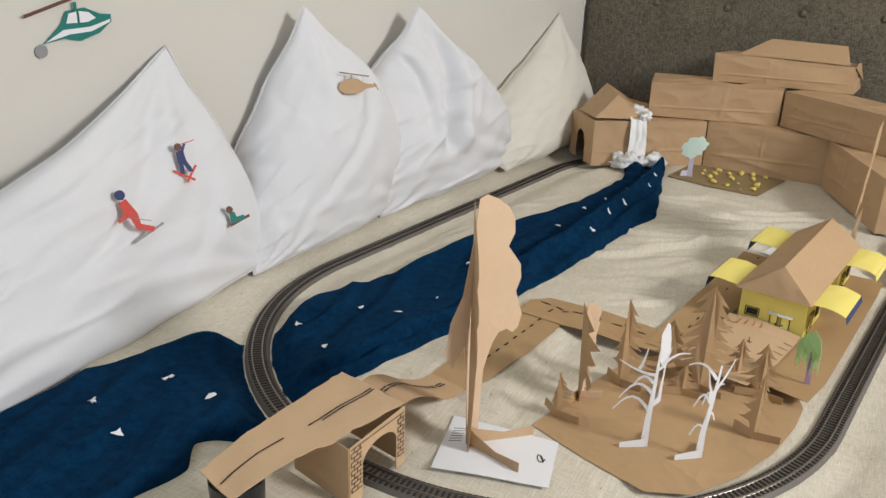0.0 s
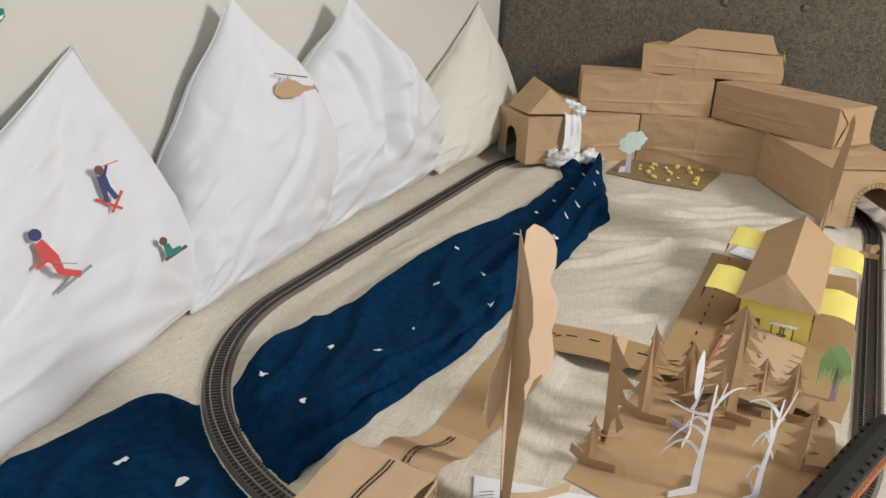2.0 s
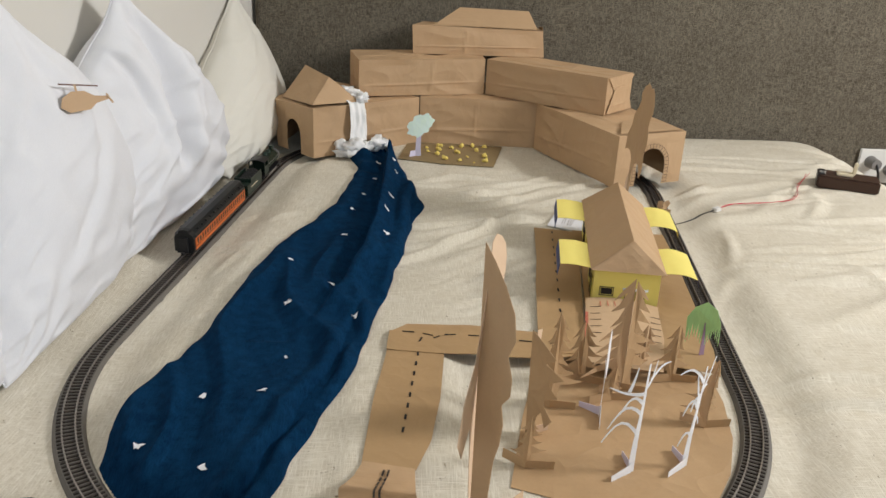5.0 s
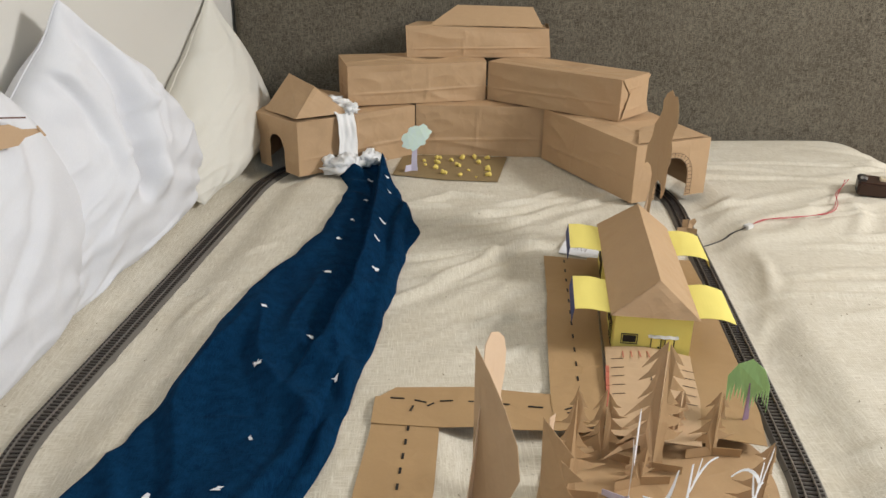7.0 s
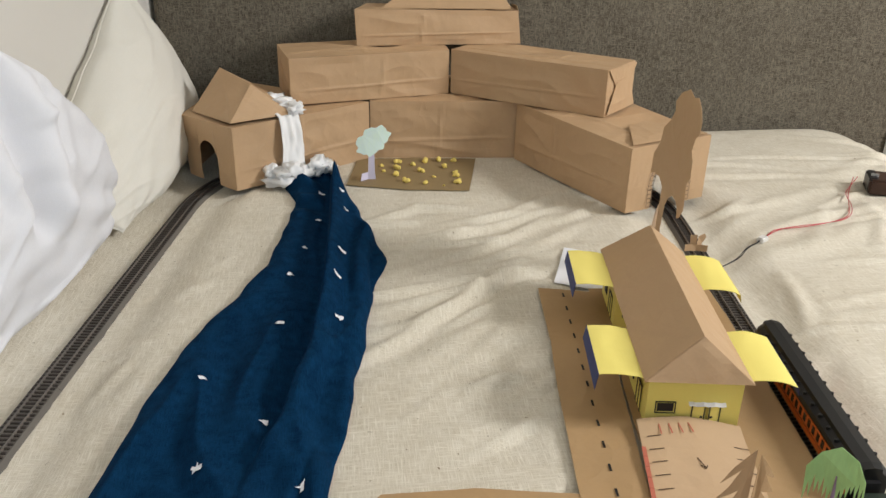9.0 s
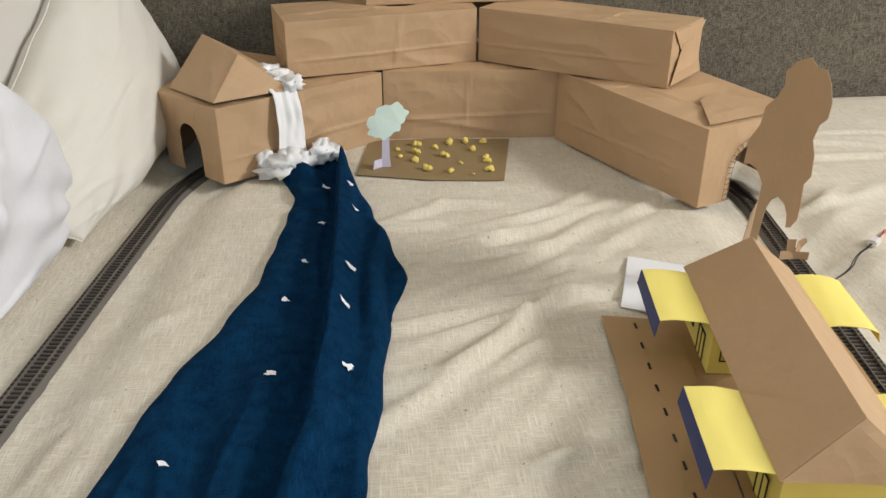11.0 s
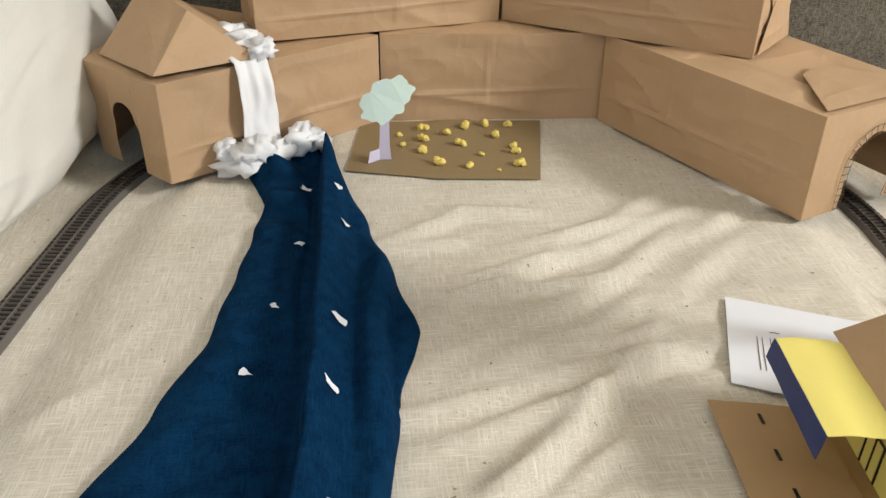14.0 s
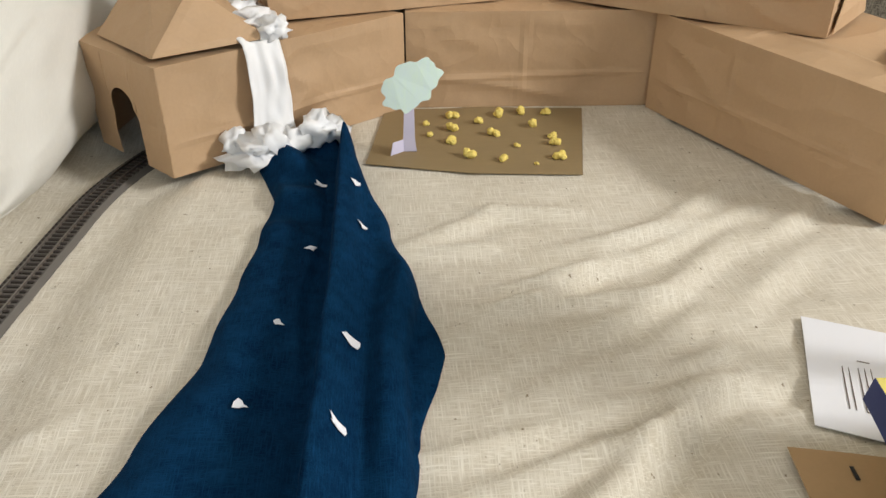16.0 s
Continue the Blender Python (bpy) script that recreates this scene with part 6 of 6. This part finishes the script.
def build_loco():
    lo = thing("steam_locomotive", "dark green model steam locomotive with a silver smokebox front", "model train", "model train")
    z0 = RAIL_Z
    ax = Matrix.Rotation(radians(90), 4, "X")
    bm = bmesh.new()
    cyl(bm, Matrix.Translation((0, 0.018, z0 + 0.030)) @ ax, 0.0142, 0.084, 28)
    for y in (-0.012, 0.008, 0.03, 0.05):
        cyl(bm, Matrix.Translation((0, y, z0 + 0.030)) @ ax, 0.0147, 0.0016, 28)
    part("boiler", bm, LOCO_GREEN, lo)
    bm = bmesh.new()
    cyl(bm, Matrix.Translation((0, 0.063, z0 + 0.030)) @ ax, 0.0144, 0.010, 28)
    cyl(bm, Matrix.Translation((0, 0.069, z0 + 0.029)) @ ax, 0.0095, 0.004, 24)
    part("smokebox", bm, SMOKEBOX, lo, "silver smokebox door")
    bm = bmesh.new()
    cyl(bm, Matrix.Translation((0, 0.074, z0 + 0.029)) @ ax, 0.0042, 0.007, 16)
    hl = part("headlamp", bm, BLACK_PLASTIC, lo)
    bm = bmesh.new()
    cyl(bm, Matrix.Translation((0, 0.078, z0 + 0.029)) @ ax, 0.0030, 0.0015, 16)
    part("lens", bm, LAMP, hl, "lit headlamp")
    bm = bmesh.new()
    cyl(bm, Matrix.Translation((0, 0.056, z0 + 0.047)), 0.0045, 0.010, 18, 0.0055)
    part("chimney", bm, LOCO_GREEN, lo)
    for y, r, h in ((0.032, 0.0058, 0.010), (0.006, 0.0058, 0.009)):
        bm = bmesh.new()
        bmesh.ops.create_uvsphere(bm, u_segments=16, v_segments=10, radius=r, matrix=Matrix.Translation((0, y, z0 + 0.044)) @ Matrix.Diagonal((1, 1, 1.1, 1)))
        part("dome", bm, LOCO_GREEN, lo, smooth=True)
    # cab
    bm = bmesh.new()
    for s in (-1, 1):
        box(bm, (s * 0.0160, -0.042, z0 + 0.027), (0.0012, 0.032, 0.016))
        box(bm, (s * 0.0160, -0.030, z0 + 0.040), (0.0012, 0.006, 0.012))
        box(bm, (s * 0.0160, -0.055, z0 + 0.040), (0.0012, 0.006, 0.012))
    box(bm, (0, -0.0265, z0 + 0.033), (0.0324, 0.0012, 0.028))
    cab = part("cab", bm, LOCO_GREEN, lo)
    bm = bmesh.new()
    vs = grid_mesh(bm, 10, 2, lambda a, b: (-0.0172 + 0.0344 * a, -0.062 + 0.038 * b, z0 + 0.046 + 0.0045 * math.sin(math.pi * a)))
    o = part("cab_roof", bm, BLACK_PLASTIC, lo)
    o.modifiers.new("sheet", "SOLIDIFY").thickness = 0.0012
    bm = bmesh.new()
    box(bm, (0, 0.002, z0 + 0.0145), (0.0325, 0.138, 0.0022), bev=0.0005)
    box(bm, (0, 0.066, z0 + 0.010), (0.032, 0.006, 0.008), bev=0.0006)
    for s in (-1, 1):
        box(bm, (s * 0.0135, 0.056, z0 + 0.012), (0.007, 0.016, 0.010), bev=0.002)
    part("running_board", bm, BLACK_PLASTIC, lo)
    bm = bmesh.new()
    for i in range(9):
        x = (i - 4) * 0.0036
        box(bm, (0, 0, 0), (0.0012, 0.016, 0.0014), Matrix.Translation((x, 0.075 - abs(x) * 0.35, z0 + 0.0055)) @ Matrix.Rotation(-0.55, 4, "X"))
    part("cowcatcher", bm, BLACK_PLASTIC, lo)
    wheel_set(lo, (0.062,), 0.0046)
    wheel_set(lo, (0.036, 0.014, -0.008), 0.0088)
    wheel_set(lo, (-0.045,), 0.0052)
    for s in (-1, 1):
        bm = bmesh.new()
        box(bm, (s * 0.0125, 0.018, z0 + 0.0075), (0.0012, 0.062, 0.0020))
        part("connecting_rod", bm, SILVER, lo, "bright metal rod")
        bm = bmesh.new()
        cyl(bm, Matrix.Translation((s * 0.0152, 0.018, z0 + 0.033)) @ ax, 0.0005, 0.082, 8)
        part("handrail", bm, SILVER, lo)
    return lo


def build_tender():
    te = thing("tender", "dark green coal tender of the model train", "model train", "model train")
    z0 = RAIL_Z
    bm = bmesh.new()
    box(bm, (0, 0, z0 + 0.0215), (0.033, 0.096, 0.022), bev=0.0012)
    part("tank", bm, LOCO_GREEN, te)
    bm = bmesh.new()
    for s in (-1, 1):
        box(bm, (s * 0.0160, 0.010, z0 + 0.036), (0.0012, 0.070, 0.008))
    box(bm, (0, -0.025, z0 + 0.036), (0.033, 0.0012, 0.008))
    part("coal_board", bm, LOCO_GREEN, te)
    bm = bmesh.new()
    grid_mesh(bm, 16, 28, lambda a, b: (-0.0152 + 0.0304 * a, -0.024 + 0.068 * b, z0 + 0.033 + 0.008 * math.sin(math.pi * a) * (0.4 + 0.6 * b) + 0.0022 * nz(a * 9, b * 20, 0, 1)))
    o = part("coal", bm, COAL, te, "heap of black coal")
    for s in (-1, 1):
        bm = bmesh.new()
        box(bm, (s * 0.01685, -0.004, z0 + 0.024), (0.0004, 0.040, 0.0022))
        part("gilt_line", bm, CREAM_PLASTIC, te, "fine gilt line along the side")
    bm = bmesh.new()
    box(bm, (0, 0, z0 + 0.0095), (0.028, 0.098, 0.0025))
    box(bm, (0, -0.053, z0 + 0.009), (0.004, 0.012, 0.003))
    box(bm, (0, 0.053, z0 + 0.009), (0.004, 0.012, 0.003))
    part("frame", bm, BLACK_PLASTIC, te)
    wheel_set(te, (0.038, 0.020, -0.020, -0.038), 0.0052)
    return te


def build_coach():
    co = thing("passenger_coach", "black roofed model railway coach with orange window band", "model train", "model train")
    z0, L2 = RAIL_Z, 0.149
    bm = bmesh.new()
    box(bm, (0, 0, z0 + 0.0225), (0.0325, 2 * L2, 0.024), bev=0.0006)
    part("body", bm, COACH_BLACK, co)
    bm = bmesh.new()
    sec = [(-0.0175, 0.034), (-0.0165, 0.039), (-0.0105, 0.0425), (-0.0095, 0.0468), (0.0, 0.0485), (0.0095, 0.0468), (0.0105, 0.0425), (0.0165, 0.039), (0.0175, 0.034)]
    rings = [[bm.verts.new((x * k, y, z0 + z - (1 - k) * 0.006)) for x, z in sec] for y, k in ((-L2 - 0.001, 0.82), (-L2 + 0.008, 1), (L2 - 0.008, 1), (L2 + 0.001, 0.82))]
    for a, b in zip(rings, rings[1:]):
        for j in range(len(sec)):
            bm.faces.new((a[j], a[(j + 1) % len(sec)], b[(j + 1) % len(sec)], b[j]))
    bm.faces.new(rings[0])
    bm.faces.new(rings[-1][::-1])
    part("roof", bm, COACH_BLACK, co, "black clerestory roof")
    win = bmesh.new()
    box(win, (0, 0, 0), (0.0006, 0.0062, 0.0085))
    win_me = mesh_of("window", win, WINDOW_DARK)
    vent = bmesh.new()
    cyl(vent, Matrix(), 0.0022, 0.003, 10)
    vent_me = mesh_of("roof_vent", vent, COACH_BLACK)
    for s in (-1, 1):
        bm = bmesh.new()
        box(bm, (s * 0.01665, 0.0, z0 + 0.0255), (0.0008, 2 * L2 - 0.012, 0.0125))
        band = part("window_band", bm, COACH_ORANGE, co, "orange painted band with dark windows")
        bm = bmesh.new()
        box(bm, (s * 0.01665, 0.0, z0 + 0.0150), (0.0008, 2 * L2 - 0.012, 0.0050))
        part("waist_stripe", bm, COACH_ORANGE, co, "orange painted stripe")
        for i in range(22):
            ob = new("window", win_me)
            ob.parent = band
            ob.matrix_basis = Matrix.Translation((s * 0.01715, -0.132 + i * 0.01257, z0 + 0.0258))
    for i in range(12):
        for s in (-1, 1):
            ob = new("roof_vent", vent_me)
            ob.parent = co
            ob.matrix_basis = Matrix.Translation((s * 0.0132, -0.12 + i * 0.0218, z0 + 0.0420))
    bm = bmesh.new()
    box(bm, (0, 0, z0 + 0.0085), (0.026, 2 * L2 - 0.004, 0.0030))
    for y in (-L2 - 0.006, L2 + 0.006):
        box(bm, (0, y, z0 + 0.010), (0.004, 0.014, 0.004))
        box(bm, (0, y * 0.985, z0 + 0.0225), (0.014, 0.006, 0.024))
    part("underframe", bm, BLACK_PLASTIC, co)
    wheel_set(co, (0.118, 0.102, 0.086, -0.086, -0.102, -0.118), 0.0050)
    return co


loco, tender, coach = build_loco(), build_tender(), build_coach()
# body widths, lengths and heights over the rails
for car, k_ in ((loco, (1.20, 1.10, 1.20)), (tender, (1.20, 1.16, 1.20)), (coach, (1.22, 1.05, 1.22))):
    for piece in car.children:
        kx = 1.0 if piece.name.startswith("wheel") else k_[0]
        piece.matrix_basis = Matrix.Translation((0, 0, RAIL_Z)) @ Matrix.Diagonal((kx, k_[1], k_[2], 1)) @ Matrix.Translation((0, 0, -RAIL_Z)) @ piece.matrix_basis
SPEED, S_AT_5 = 0.645, 0.935          # metres a second; place of the loco's front at 5 s


# ---- the forest stands in a hollow of the soft cover ----
HOLLOW = Matrix.Translation((0.0016, 0.006, -0.015)) @ Matrix.Diagonal((1.023, 1.023, 1.023, 1))
for name in ["forest_sheet", "letter_sheet", "tall_paper_tree", "paper_tree", "palm_tree"] + [k + e for k, n in (("paper_conifer", 8), ("bare_paper_tree", 3)) for e in [""] + [".%03d" % i for i in range(1, n)]]:
    ob = bpy.data.objects[name]
    ob.matrix_basis = HOLLOW @ ob.matrix_basis


# ---- everything that moves ----
def ride(s, wheelbase):
    a, _ = on_track(s + wheelbase / 2)
    b, _ = on_track(s - wheelbase / 2)
    d = a - b
    c = (a + b) / 2
    return Matrix.Translation((c.x, c.y, TRACK_Z)) @ Matrix.Rotation(math.atan2(-d.x, d.y), 4, "Z")


def motions():
    times = [0.2 * k for k in range(81)]
    # a little quicker or slower from stretch to stretch of the loop
    lag_t, lag_s = (0.0, 3.0, 4.5, 5.0, 8.5, 13.2, 16.0), (0.11, 0.045, 0.0, 0.0, 0.09, -0.015, -0.025)
    front = lambda t: S_AT_5 + SPEED * (t - 5.0) + float(np.interp(t, lag_t, lag_s))
    walk(loco, [(t, ride(front(t) - 0.082, 0.09)) for t in times])
    walk(tender, [(t, ride(front(t) - 0.226, 0.06)) for t in times])
    walk(coach, [(t, ride(front(t) - 0.455, 0.214)) for t in times])


motions()
